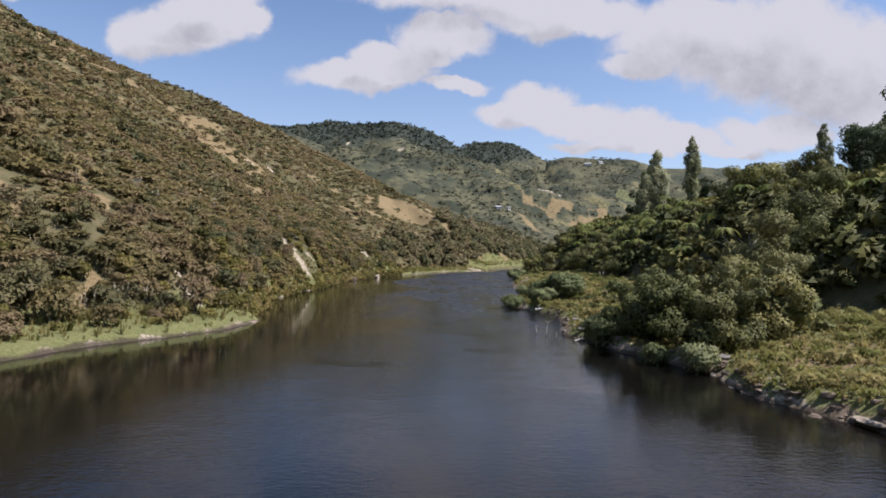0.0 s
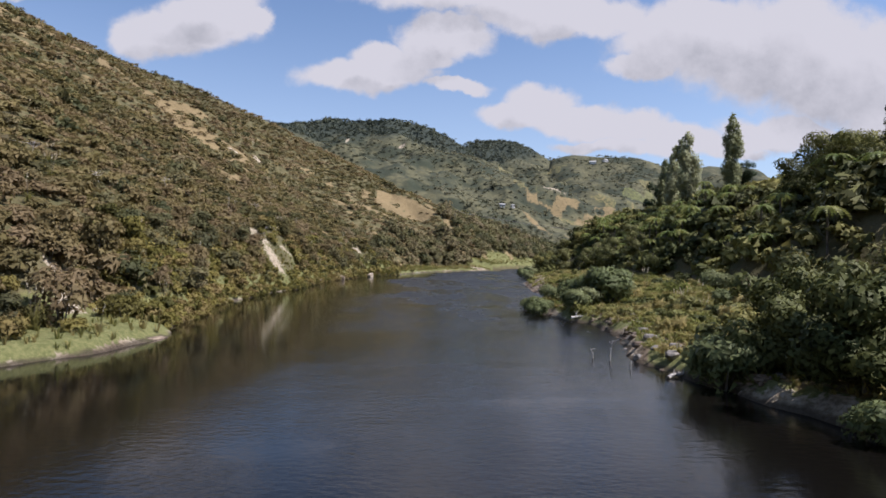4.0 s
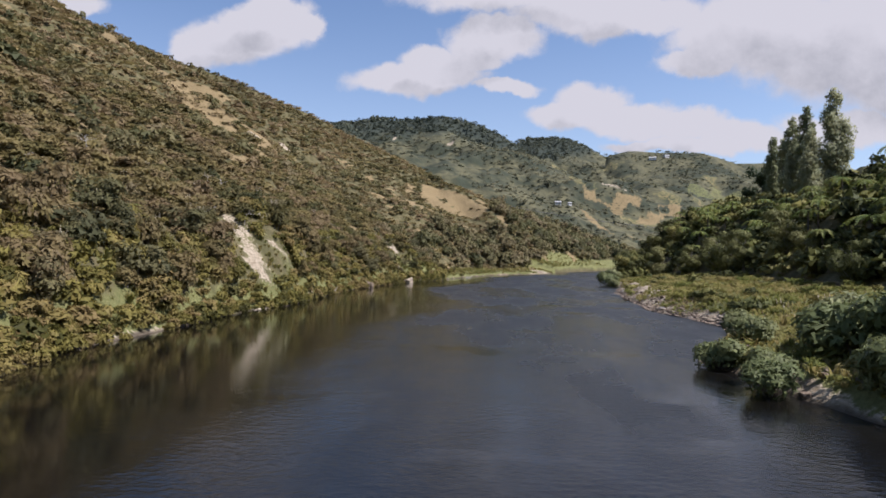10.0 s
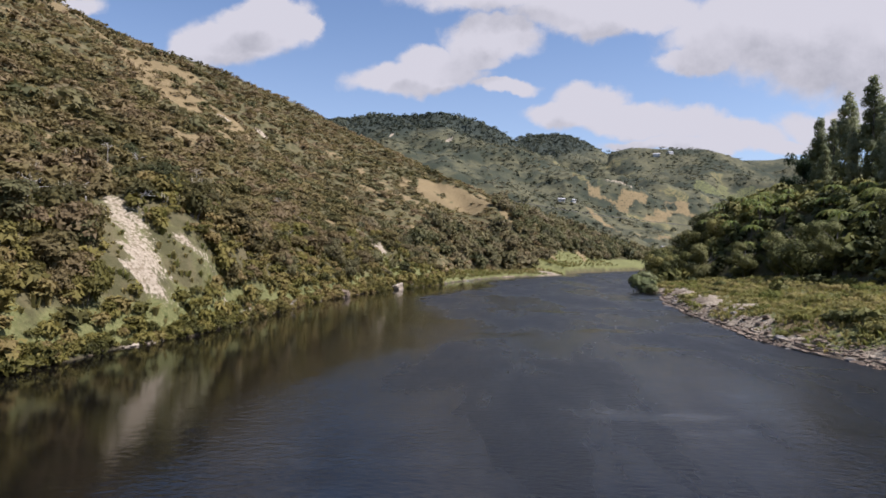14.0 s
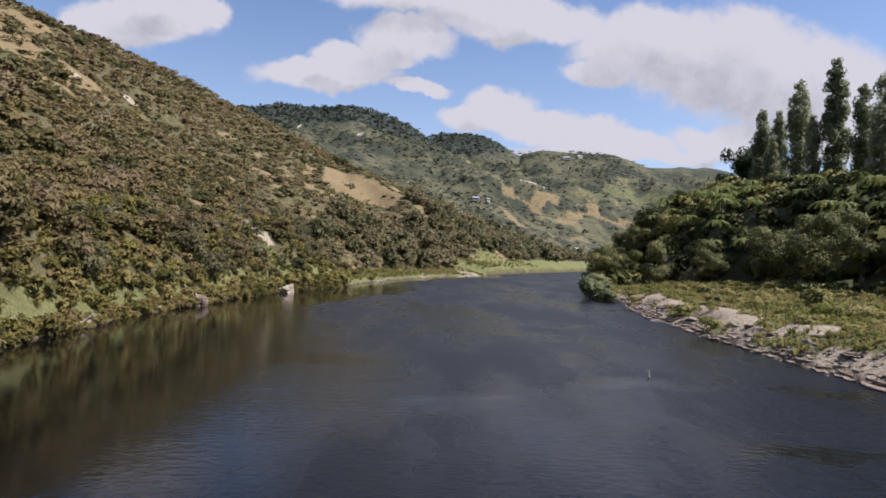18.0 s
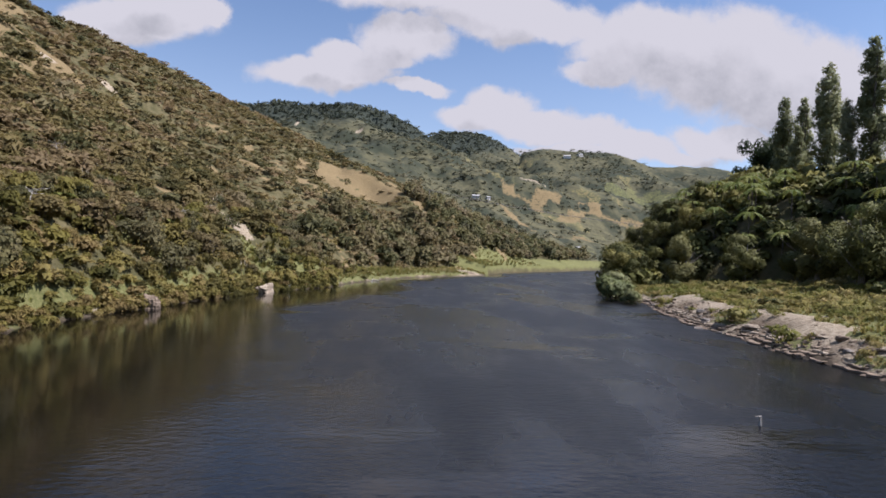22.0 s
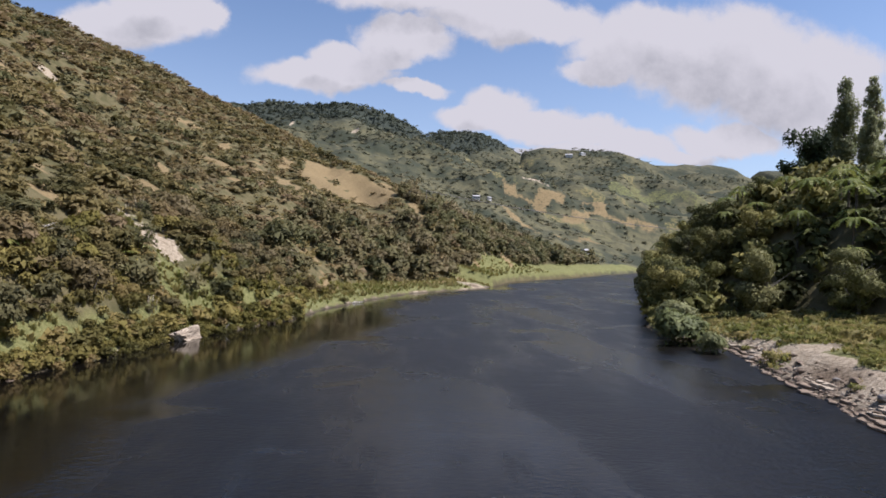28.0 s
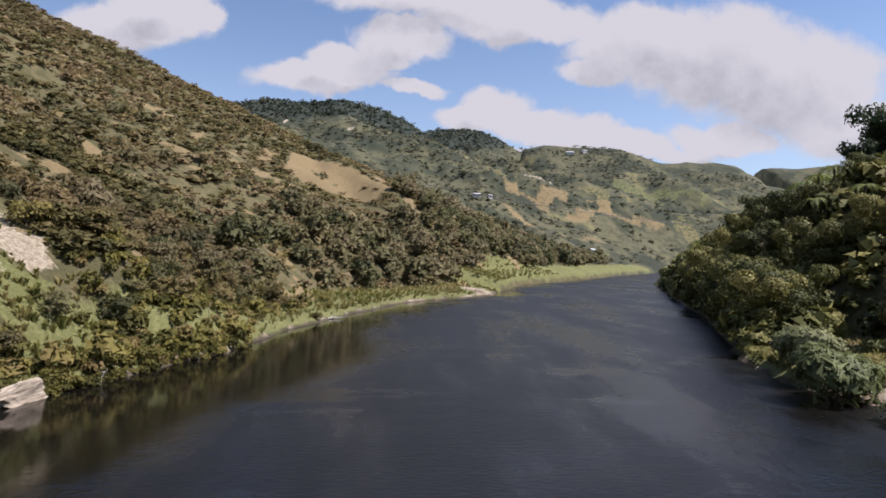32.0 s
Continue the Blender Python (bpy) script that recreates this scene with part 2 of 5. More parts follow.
def height(x, y):
    """The ground's height in metres; the river lies at 0."""
    x, y = np.asarray(x, float), np.asarray(y, float)
    xl, xr = shores(y)
    dl, dr = xl - x, x - xr
    far = range_height(x, y)
    side = np.where(dl > 0, dl, dr)
    rough = fbm(x / 26, y / 26, 4, 3)
    far = np.minimum(far, 3 + 0.29 * np.maximum(side, 0) + np.maximum(y - 850, 0) * 0.5 + 8 * rough * smooth(side, 20, 80))
    # west side
    shelf = np.interp(y, SHELF_Y, SHELF_W)
    d2 = np.maximum(dl - shelf, 0)
    steep = np.interp(y, [60, 100, 250, 300, 400], [2.0, 5.0, 5.5, 3.5, 2.0])
    hill = steep * (1 - np.exp(-d2 / 3.5)) + np.interp(y, [250, 300, 330, 420], [0.58, 0.62, 0.6, 0.5]) * d2
    top = np.interp(x, [-290, -205], [126, 128]) + 8 * fbm(x / 90, y / 90, 3, 13) - 0.35 * np.maximum(-300 - x, 0)
    hill = np.where(hill > top - 30, np.minimum(hill, top) - 4 * np.exp(-np.abs(hill - top) / 12), hill)
    toe = 13 * np.exp(-((x + 2) / 18) ** 2 - ((y - 424) / 22) ** 2)
    hill = hill + toe * smooth(d2, 0, 12) + (5.5 * rough + 6 * fbm(x / 70, y / 70, 2, 17)) * smooth(d2, 8, 50)
    for y0, d0, high in ((158, 15, 3.6), (250, 17, 3.0)):
        hill = hill + high * smooth(y, y0, y0 + 9) * (1 - smooth(y, y0 + 14, y0 + 32)) * smooth(dl, 0.3, 4) * smooth(d0 - dl, 0, 7)
    behind = np.maximum(y - np.interp(x, CREST_X, CREST_Y), 0)
    hill = hill - 0.55 * behind * smooth(behind, 0, 25)
    hill = np.maximum(hill, spur_height(x, y) * smooth(dl, 2, 20))
    west = 0.9 * smooth(dl, -0.1, np.interp(y, [340, 385, 450], [0.9, 8, 14])) + 0.10 * np.clip(dl, 0, shelf) + hill + 0.5 * fbm(x / 4, y / 4, 3, 41) * smooth(dl, 0.5, 4)
    west = np.maximum(west, np.where(y > 380, far, -5))
    # east side
    terrace = np.interp(y, TERRACE_Y, TERRACE_W)
    d3 = np.maximum(dr - terrace, 0)
    plateau = np.interp(y, [-50, 60, 140, 200, 330, 380, 480], [14, 14, 17, 22, 22, 15, 6])
    rise = plateau * np.tanh(np.interp(y, [245, 275], [0.95, 1.3]) * d3 / plateau) + 0.03 * d3
    east = np.interp(y, [130, 150, 235, 250], [0.8, 1.3, 1.3, 0.8]) * smooth(dr, -0.1, np.interp(y, [130, 145, 238, 250], [0.9, 4.5, 4.5, 0.9])) + 0.11 * np.clip(dr, 0, terrace) + rise
    east = east + 0.55 * fbm(x / 5, y / 5, 3, 43) * smooth(dr, 0.5, 4) + 0.5 * np.abs(fbm(x / 3.5, y / 4.5, 3, 47)) * smooth(dr, 0.1, 0.8) * smooth(7 - dr, 0, 3) + 4 * rough * smooth(d3, 4, 20)
    east = np.maximum(east, np.where(y > 480, far, -5))
    bed = -0.05 - 0.5 * np.minimum(np.minimum(-dl, -dr), 4)
    return np.where(dl > 0, west, np.where(dr > 0, east, bed))


def axis(lo, a, b, hi, step, grow):
    mid = list(np.arange(a, b, step))
    up, s = [b], step
    while up[-1] < hi:
        s *= grow
        up.append(up[-1] + s)
    down, s = [a], step
    while down[-1] > lo:
        s *= grow
        down.append(down[-1] - s)
    return np.array(down[:0:-1] + mid + up)


def grid_mesh(name, xs, ys, zf):
    gx, gy = np.meshgrid(xs, ys)
    gz = zf(gx, gy)
    co = np.stack([gx, gy, gz], -1).reshape(-1, 3)
    nx, ny = len(xs), len(ys)
    i = (np.arange(ny - 1)[:, None] * nx + np.arange(nx - 1)[None]).ravel()
    faces = np.stack([i, i + 1, i + nx + 1, i + nx], -1)
    return mesh_of(name, co, faces, smooth_faces=True)


def mesh_of(name, co, faces, smooth_faces=False):
    """A mesh from arrays of corners and of faces that all have the same number of corners."""
    me = bpy.data.meshes.new(name)
    faces = np.asarray(faces)
    k = faces.shape[1]
    me.vertices.add(len(co))
    me.vertices.foreach_set("co", np.asarray(co, np.float32).ravel())
    me.loops.add(faces.size)
    me.loops.foreach_set("vertex_index", faces.astype(np.int32).ravel())
    me.polygons.add(len(faces))
    me.polygons.foreach_set("loop_start", np.arange(0, faces.size, k, dtype=np.int32))
    me.update(calc_edges=True)
    me.polygons.foreach_set("use_smooth", np.full(len(faces), smooth_faces))
    me.validate()
    return me


def attribute(me, name, values):
    me.attributes.new(name, "FLOAT", "POINT").data.foreach_set("value", np.asarray(values, np.float32))


def material(name, rough=0.9, spec=0.3):
    m = bpy.data.materials.new(name)
    m.use_nodes = True
    n = Nodes(m.node_tree)
    b = n.add("BsdfPrincipled")
    b.inputs["Roughness"].default_value = rough
    b.inputs["Specular IOR Level"].default_value = spec
    n.put(n.add("OutputMaterial").inputs[0], b)
    return m, n, b


def ground_material():
    m, n, b = material("ground", 0.95, 0.15)
    pos = n.add("NewGeometry").outputs[0]
    lush = n.add("Attribute")
    lush.attribute_name = "lush"
    dry = n.add("Attribute")
    dry.attribute_name = "dry"
    bare = n.add("Attribute")
    bare.attribute_name = "bare"
    big, mid, fine = n.noise(pos, 0.05, 4), n.noise(pos, 0.35, 5), n.noise(pos, 3.0, 5, 0.7)
    streak = n.noise(n.vec("MULTIPLY", pos, (0.35, 1.3, 0.3)).outputs[0], 0.9, 5, 0.65)
    scrub = n.mix(n.ramp(mid, 0.35, 0.65), (0.085, 0.078, 0.034), (0.140, 0.116, 0.058))
    grass = n.mix(n.ramp(fine, 0.3, 0.7), (0.110, 0.118, 0.040), (0.205, 0.196, 0.078))
    straw = n.mix(n.ramp(fine, 0.3, 0.7), (0.165, 0.120, 0.060), (0.260, 0.192, 0.094))
    place = n.add("SeparateXYZ", Vector=pos)
    slope_mix = n.noise(pos, 0.016, 6, 0.6)
    far_bush = n.mix(n.ramp(slope_mix, 0.40, 0.58), (0.042, 0.048, 0.029), (0.122, 0.112, 0.060))
    far_bush = n.mix(n.ramp(n.noise(pos, 0.11, 5, 0.65), 0.4, 0.66, 0.0, 0.7), far_bush, (0.040, 0.045, 0.030))
    # range-top forest, its colour darkened to carry the cloud shadow as well
    shaded_wood = n.add("Attribute")
    shaded_wood.attribute_name = "shaded_wood"
    far_bush = n.mix(shaded_wood.outputs[2], far_bush, (0.042, 0.050, 0.038))
    scrub = n.mix(n.ramp(place.outputs[1], 540.0, 640.0), scrub, far_bush)
    stone = n.mix(n.ramp(fine, 0.35, 0.65), (0.24, 0.185, 0.12), (0.46, 0.385, 0.28))
    mud = n.mix(n.ramp(fine, 0.35, 0.65), (0.09, 0.066, 0.042), (0.22, 0.165, 0.11))
    low = n.ramp(n.add("SeparateXYZ", Vector=pos).outputs[2], 1.0, 2.2, 1.0, 0.0)
    stone = n.mix(n.math("MULTIPLY", n.ramp(n.noise(pos, 0.11, 3), 0.36, 0.54, 1.0, 0.0), low), stone, mud)
    c = n.mix(n.ramp(n.math("ADD", lush.outputs[2], n.math("MULTIPLY", n.math("SUBTRACT", mid, 0.5), 0.9)), 0.35, 0.65), scrub, grass)
    c = n.mix(n.ramp(n.math("ADD", dry.outputs[2], n.math("MULTIPLY", n.math("SUBTRACT", mid, 0.5), 0.8)), 0.4, 0.6), c, straw)
    c = n.mix(n.ramp(n.math("ADD", bare.outputs[2], n.math("MULTIPLY", n.math("SUBTRACT", n.math("ADD", fine, streak), 1.0), 0.9)), 0.4, 0.6), c, stone)
    c = n.mix(n.ramp(big, 0.3, 0.7, 0.0, 0.35), c, n.mix(1.0, c, (0.6, 0.62, 0.6), "MULTIPLY"))
    # darkens the waterline: wet mud, plus the overhang's shade put into the colour
    wet_shade = n.ramp(n.math("ADD", n.add("SeparateXYZ", Vector=pos).outputs[2], n.math("MULTIPLY", n.math("SUBTRACT", mid, 0.5), 1.1)), 0.08, 0.42, 0.85, 0.0)
    c = n.mix(wet_shade, c, (0.055, 0.042, 0.028))
    n.put(b.inputs["Base Color"], c)
    bump = n.add("Bump", Strength=0.7, Distance=0.35, Height=n.math("ADD", fine, mid))
    n.put(b.inputs["Normal"], bump)
    return m


def water_material():
    m, n, b = material("river_water", 0.05, 0.5)
    b.inputs["IOR"].default_value = 1.345
    pos = n.add("NewGeometry").outputs[0]
    silt = n.noise(pos, 0.02, 3)
    n.put(b.inputs["Base Color"], n.mix(silt, (0.003, 0.0028, 0.0026), (0.006, 0.005, 0.0038)))
    gusts = n.ramp(n.noise(n.vec("MULTIPLY", pos, (1.5, 0.45, 1)).outputs[0], 0.06, 5, 0.62), 0.38, 0.62, 0.55, 1.15)
    ruffle = n.add("Attribute")
    ruffle.attribute_name = "ruffle"
    wisp = n.ramp(n.noise(n.vec("MULTIPLY", pos, (1.3, 0.5, 1)).outputs[0], 0.075, 5, 0.6), 0.57, 0.7, 0.0, 0.35)
    wind = n.math("MULTIPLY", n.math("MAXIMUM", ruffle.outputs[2], wisp), gusts)
    lanes = n.ramp(n.noise(n.vec("MULTIPLY", pos, (0.55, 1.0, 1)).outputs[0], 0.13, 5, 0.6), 0.56, 0.68, 1.0, 0.4)
    wind = n.math("MULTIPLY", wind, lanes)
    # ripples too small to see singly blur the mirror, the larger ones tilt it
    n.put(b.inputs["Roughness"], n.ramp(wind, 0.0, 2.4, 0.075, 0.40))
    w1 = n.noise(n.vec("MULTIPLY", pos, (0.8, 1.3, 1)).outputs[0], 2.6, 3.0, 0.55)
    w2 = n.noise(n.vec("MULTIPLY", pos, (0.6, 1.0, 1)).outputs[0], 0.34, 2.0, 0.5)
    lift = n.math("ADD", n.math("MULTIPLY", wind, 0.7), 0.12)
    h = n.math("MULTIPLY", n.math("ADD", n.math("MULTIPLY", n.math("SUBTRACT", w1, 0.5), 0.036), n.math("MULTIPLY", n.math("SUBTRACT", w2, 0.5), 0.05)), lift)
    n.put(b.inputs["Normal"], n.add("Bump", Strength=1.0, Distance=1.0, Height=h))
    return m


GROUND = ground_material()
WATER = water_material()

# ---- ground and river ----
DRY_BAND = [(-260, 300), (-215, 304), (-185, 312), (-163, 320), (-145, 322), (-122, 314), (-102, 298), (-88, 270)]
BARE_SPOTS = [(-33.5, 252.5, 2.4, 1.6), (-33, 82, 1.6, 1.8), (-94, 167, 2.6, 2.2), (-81, 157, 2, 3), (-79, 144, 2, 1.4),
              (-97, 337, 2.6, 2), (-103, 357, 2.2, 2), (-99, 308, 2.2, 2), (-33, 320, 0.9, 1.2), (-30, 314, 0.7, 1.0), (-185, 1140, 2, 8), (-119, 850, 5, 8), (-84, 1108, 6, 4)]
# landslips down the west bank: the line of each and its half width
SLIPS = [([(-40.8, 160.2), (-38.2, 159.2), (-35.2, 156.6)], 2.1), ([(-36.2, 162.6), (-34.6, 165.0), (-33.9, 167.6)], 0.9),
         ([(-41, 255.6), (-38.4, 255.4), (-36.2, 253.4)], 1.25), ([(-36.4, 253.2), (-34.2, 250.2), (-32.8, 248.2)], 0.7),
         ([(133, 907), (148, 903), (165, 901)], 4.0)]


def near_line(x, y, pts):
    best = np.full(np.shape(x), 1e9)
    for (ax, ay), (bx, by) in zip(pts, pts[1:]):
        ux, uy = bx - ax, by - ay
        s = np.clip(((x - ax) * ux + (y - ay) * uy) / (ux * ux + uy * uy), 0, 1)
        best = np.minimum(best, np.hypot(x - ax - s * ux, y - ay - s * uy))
    return best


def streaks(x, y):
    """Grassy gaps running down the west bank."""
    return fbm(x / 9, y / 4.5, 3, 111) > 0.3


def covers(x, y):
    """How far each place is lush grass, dry grass and bare earth."""
    xl, xr = shores(y)
    dl, dr = xl - x, x - xr
    shelf, terrace = np.interp(y, SHELF_Y, SHELF_W), np.interp(y, TERRACE_Y, TERRACE_W)
    grassy = np.minimum(shelf, 13)
    lush = np.where(dl > 0, 0.8 * smooth(grassy + 3 - dl, 0, 3) * (y < 700), 0.85 * smooth(terrace + 1 - dr, 0, 3) * (y < 268))
    lush = np.maximum(lush, 0.75 * streaks(x, y) * (dl > 1) * (dl < 17.5) * (y < 300))
    bank = np.where(dl > 0, smooth(np.interp(y, [66, 72, 84, 87, 195, 200, 206, 210, 345, 352, 374], [0.1, 0.3, 0.3, 0.0, 0.0, 0.4, 0.4, 0.0, 0.2, 1.2, 1.5]) * (0.8 + 1.6 * fbm(x / 2, y / 4, 2, 73)) - dl, 0, 0.5), smooth(np.interp(y, [0, 60, 130, 140, 160, 185, 230, 250], [2, 1.2, 1, 3.5, 4, 6, 5.2, 1]) * (0.8 + 1.7 * fbm(x / 3, y / 5, 3, 71)) - dr, 0, 1.2))
    bank = np.where((dr > 0) & (y > 262), 0, bank)
    spit = np.exp(-((x - 18) / 7) ** 2 - ((y - 364) / 8) ** 2)
    bare = np.maximum(bank * (y < 376), spit)
    for cx, cy, rx, ry in BARE_SPOTS:
        q = np.hypot((x - cx) / rx, (y - cy) / ry) + 0.9 * fbm(x / (0.6 * rx), y / (0.6 * ry), 3, 33)
        bare = np.maximum(bare, smooth(1.15 - q, 0, 0.3))
    for line, w in SLIPS:
        near = near_line(x, y, line)
        bare = np.maximum(bare, 0.6 * smooth(w * (1 + 1.1 * fbm(x / 1.7, y / 1.7, 3, 37)) - near, -0.6, 0.5))
        lush = np.maximum(lush, 0.45 * smooth(w + 1.4 - near, 0, 1.2) * (y < 400))
    wob = fbm(x / 16, y / 16, 3, 57)
    band = smooth(17 + 22 * wob - near_line(x, y, DRY_BAND), 0, 5)
    patch = smooth(8 + 7 * wob - near_line(x, y, [(-46, 462), (-42, 434), (-29, 428), (-13, 432), (-24, 446), (-36, 452)]), 0, 3)
    strip = smooth(5 + 7 * wob - near_line(x, y, [(-156, 845), (-115, 771), (-60, 680), (-12, 628)]), 0, 3)
    fields = smooth(13 + 16 * wob - near_line(x, y, [(120, 872), (147, 866), (181, 893), (224, 902)]), 0, 4)
    fields = np.maximum(fields, smooth(11 + 12 * wob - near_line(x, y, [(168, 840), (204, 880), (257, 882), (290, 890)]), 0, 4))
    fields = np.maximum(fields, smooth(7 + 10 * wob - near_line(x, y, [(96, 806), (106, 750), (118, 733), (170, 766), (225, 785)]), 0, 4))
    fields = 0.6 * fields
    green = smooth(30 + 40 * wob - near_line(x, y, [(290, 1020), (372, 1110), (440, 1100)]), 0, 6)
    paddock = smooth(fbm(x / 45 + 3, y / 60, 3, 83), 0.24, 0.3) * (x > 95) * (y > 640) * (y < 1400) * (dl > 30)
    lush = np.maximum(lush, np.maximum(0.5 * paddock, 0.5 * green))
    tufts = smooth(fbm(x / 7, y / 7, 3, 59), 0.22, 0.36) * (dl > 8) * (y < 470) * 0.75
    dry = np.clip(np.maximum.reduce([0.85 * band, patch, strip, fields, tufts, 0.45 * paddock, 0.9 * smooth(wob + 0.6 * fbm(x / 5, y / 5, 3, 67), -0.02, 0.22) * (dr > 2) * (dr < terrace)]), 0, 1)
    return lush, dry, bare


def shaded_forest(x, y, z):
    """Where the range's top is dark: native forest, with cloud shadow put into its colour."""
    return smooth(z + 70 * fbm(x / 110, y / 110, 3, 121), 205, 245) * (x < 205) * (y > 900)


def make_ground():
    xs, ys = axis(-1500, -62, 75, 1700, 1.3, 1.028), axis(-320, 30, 300, 2300, 1.4, 1.019)
    me = grid_mesh("ground", xs, ys, height)
    gx, gy = np.meshgrid(xs, ys)
    for name, v in zip(("lush", "dry", "bare"), covers(gx.ravel(), gy.ravel())):
        attribute(me, name, v)
    gz = height(gx.ravel(), gy.ravel())
    attribute(me, "shaded_wood", shaded_forest(gx.ravel(), gy.ravel(), gz))
    me.materials.append(GROUND)
    return tagged(new("ground", me), "scrubby river valley ground with grassy banks and bare earth", "ground", kind="structure")


make_ground()
river_x, river_y = np.arange(-72, 425, 4.0), np.arange(-330, 905, 5.0)
river = grid_mesh("river", river_x, river_y, lambda x, y: x * 0)
gx, gy = np.meshgrid(river_x, river_y)
reach = gx.ravel() - shores(gy.ravel())[0]
attribute(river, "ruffle", smooth(reach + 9 * fbm(gx.ravel() / 14, gy.ravel() / 26, 3, 97), np.interp(gy.ravel(), [0, 120, 260, 330], [13, 12, 8, 0]), np.interp(gy.ravel(), [0, 120, 260, 330], [30, 24, 16, 5])) * np.interp(gy.ravel(), [20, 60, 130, 320], [0.6, 0.9, 1.6, 2.4]))
river.materials.append(WATER)
tagged(new("river", river), "dark brown slow river with small ripples reflecting the sky", "water", kind="structure")


# ---- plants ----
RNG = np.random.default_rng(7)


def leaf_material(name, stops, shine=0.25, patch=0.5, browns=(0.19, 0.135, 0.07), thin=0.34):
    """Leaves whose colour runs through the stops from plant to plant, with patches of dry growth."""
    m = bpy.data.materials.new(name)
    m.use_nodes = True
    n = Nodes(m.node_tree)
    tone = n.add("Attribute")
    tone.attribute_name = "tone"
    rand = n.add("ObjectInfo").outputs["Random"]
    geo = n.add("NewGeometry")
    f = n.math("FRACT", n.math("ADD", tone.outputs[2], rand))
    f = n.math("ABSOLUTE", n.math("SUBTRACT", n.math("MULTIPLY", f, 2.0), 1.0))
    ramp = n.add("ValToRGB", i0=f)
    el = ramp.color_ramp.elements
    while len(el) < len(stops):
        el.new(0.5)
    for i, c in enumerate(stops):
        el[i].position, el[i].color = i / (len(stops) - 1), (*c, 1)
    big = n.noise(geo.outputs[0], 0.045, 4.0)
    col = n.mix(n.math("MULTIPLY", n.ramp(big, 0.46, 0.66), patch), ramp.outputs[0], browns)
    leaf = n.add("MapRange", i0=geo.outputs["Random Per Island"], i1=0.0, i2=1.0, i3=0.84, i4=1.18).outputs[0]
    col = n.mix(1.0, col, n.add("CombineColor", i0=leaf, i1=leaf, i2=leaf).outputs[0], "MULTIPLY")
    b = n.add("BsdfPrincipled")
    n.put(b.inputs["Base Color"], col)
    b.inputs["Roughness"].default_value, b.inputs["Specular IOR Level"].default_value = 0.62, shine
    t = n.add("BsdfTranslucent", Color=col)
    mix = n.add("MixShader", i0=thin, i1=b.outputs[0], i2=t.outputs[0])
    n.put(n.add("OutputMaterial").inputs[0], mix)
    return m


def bark_material(name, dark, pale):
    m, n, b = material(name, 0.9, 0.2)
    p = n.add("TexCoord").outputs["Object"]
    v = n.noise(n.vec("MULTIPLY", p, (1, 1, 0.25)).outputs[0], 6.0, 6, 0.65)
    n.put(b.inputs["Base Color"], n.mix(n.ramp(v, 0.35, 0.65), dark, pale))
    n.put(b.inputs["Normal"], n.add("Bump", Strength=0.6, Distance=0.03, Height=v))
    return m


SCRUB = leaf_material("scrub_leaves", [(0.056, 0.056, 0.021), (0.122, 0.102, 0.037), (0.180, 0.143, 0.056), (0.188, 0.136, 0.072)], 0.12, 0.4, (0.178, 0.123, 0.069))
BANK = leaf_material("bank_leaves", [(0.058, 0.057, 0.016), (0.138, 0.121, 0.029), (0.208, 0.174, 0.048), (0.208, 0.150, 0.062)], 0.12, 0.2, (0.200, 0.144, 0.070))
BUSH = leaf_material("bush_leaves", [(0.048, 0.056, 0.018), (0.090, 0.096, 0.029), (0.156, 0.152, 0.044), (0.218, 0.194, 0.060)], 0.12, 0.15, thin=0.2)
WOOD = leaf_material("wood_leaves", [(0.054, 0.060, 0.026), (0.104, 0.102, 0.042), (0.154, 0.138, 0.060), (0.172, 0.138, 0.072)], 0.12, 0.25, (0.155, 0.116, 0.068))
WILLOW = leaf_material("willow_leaves", [(0.090, 0.098, 0.033), (0.134, 0.138, 0.047), (0.182, 0.174, 0.068)], 0.12, 0.1, thin=0.22)
SALLOW = leaf_material("sallow_leaves", [(0.122, 0.144, 0.054), (0.176, 0.194, 0.077), (0.230, 0.234, 0.108)], 0.2, 0.1, (0.260, 0.220, 0.120))
POPLAR = leaf_material("poplar_leaves", [(0.185, 0.200, 0.098), (0.265, 0.276, 0.138), (0.370, 0.370, 0.215)], 0.2, 0.0, thin=0.5)
# forest leaves on the range top, darkened for the cloud shadow there
RIDGE = leaf_material("ridge_leaves", [(0.040, 0.050, 0.036), (0.064, 0.074, 0.050), (0.088, 0.094, 0.062)], 0.1, 0.0)
CONIFER = leaf_material("conifer_leaves", [(0.031, 0.046, 0.020), (0.054, 0.072, 0.031), (0.078, 0.096, 0.041)], 0.12, 0.0)
FERN = leaf_material("fern_fronds", [(0.102, 0.138, 0.030), (0.168, 0.196, 0.045), (0.240, 0.241, 0.065)], 0.2, 0.15)
FAR = leaf_material("far_bush", [(0.070, 0.076, 0.044), (0.110, 0.112, 0.064), (0.150, 0.142, 0.082)], 0.1, 0.35, (0.150, 0.125, 0.085))
GRASS = leaf_material("grass_blades", [(0.140, 0.156, 0.038), (0.222, 0.212, 0.060), (0.325, 0.262, 0.105), (0.184, 0.186, 0.048)], 0.12, 0.25, (0.380, 0.300, 0.140), thin=0.5)
BARK = bark_material("bark", (0.055, 0.045, 0.035), (0.16, 0.14, 0.115))
PALE_BARK = bark_material("pale_bark", (0.13, 0.115, 0.095), (0.30, 0.275, 0.235))


def unit(v):
    return v / np.maximum(np.linalg.norm(v, axis=-1, keepdims=True), 1e-9)


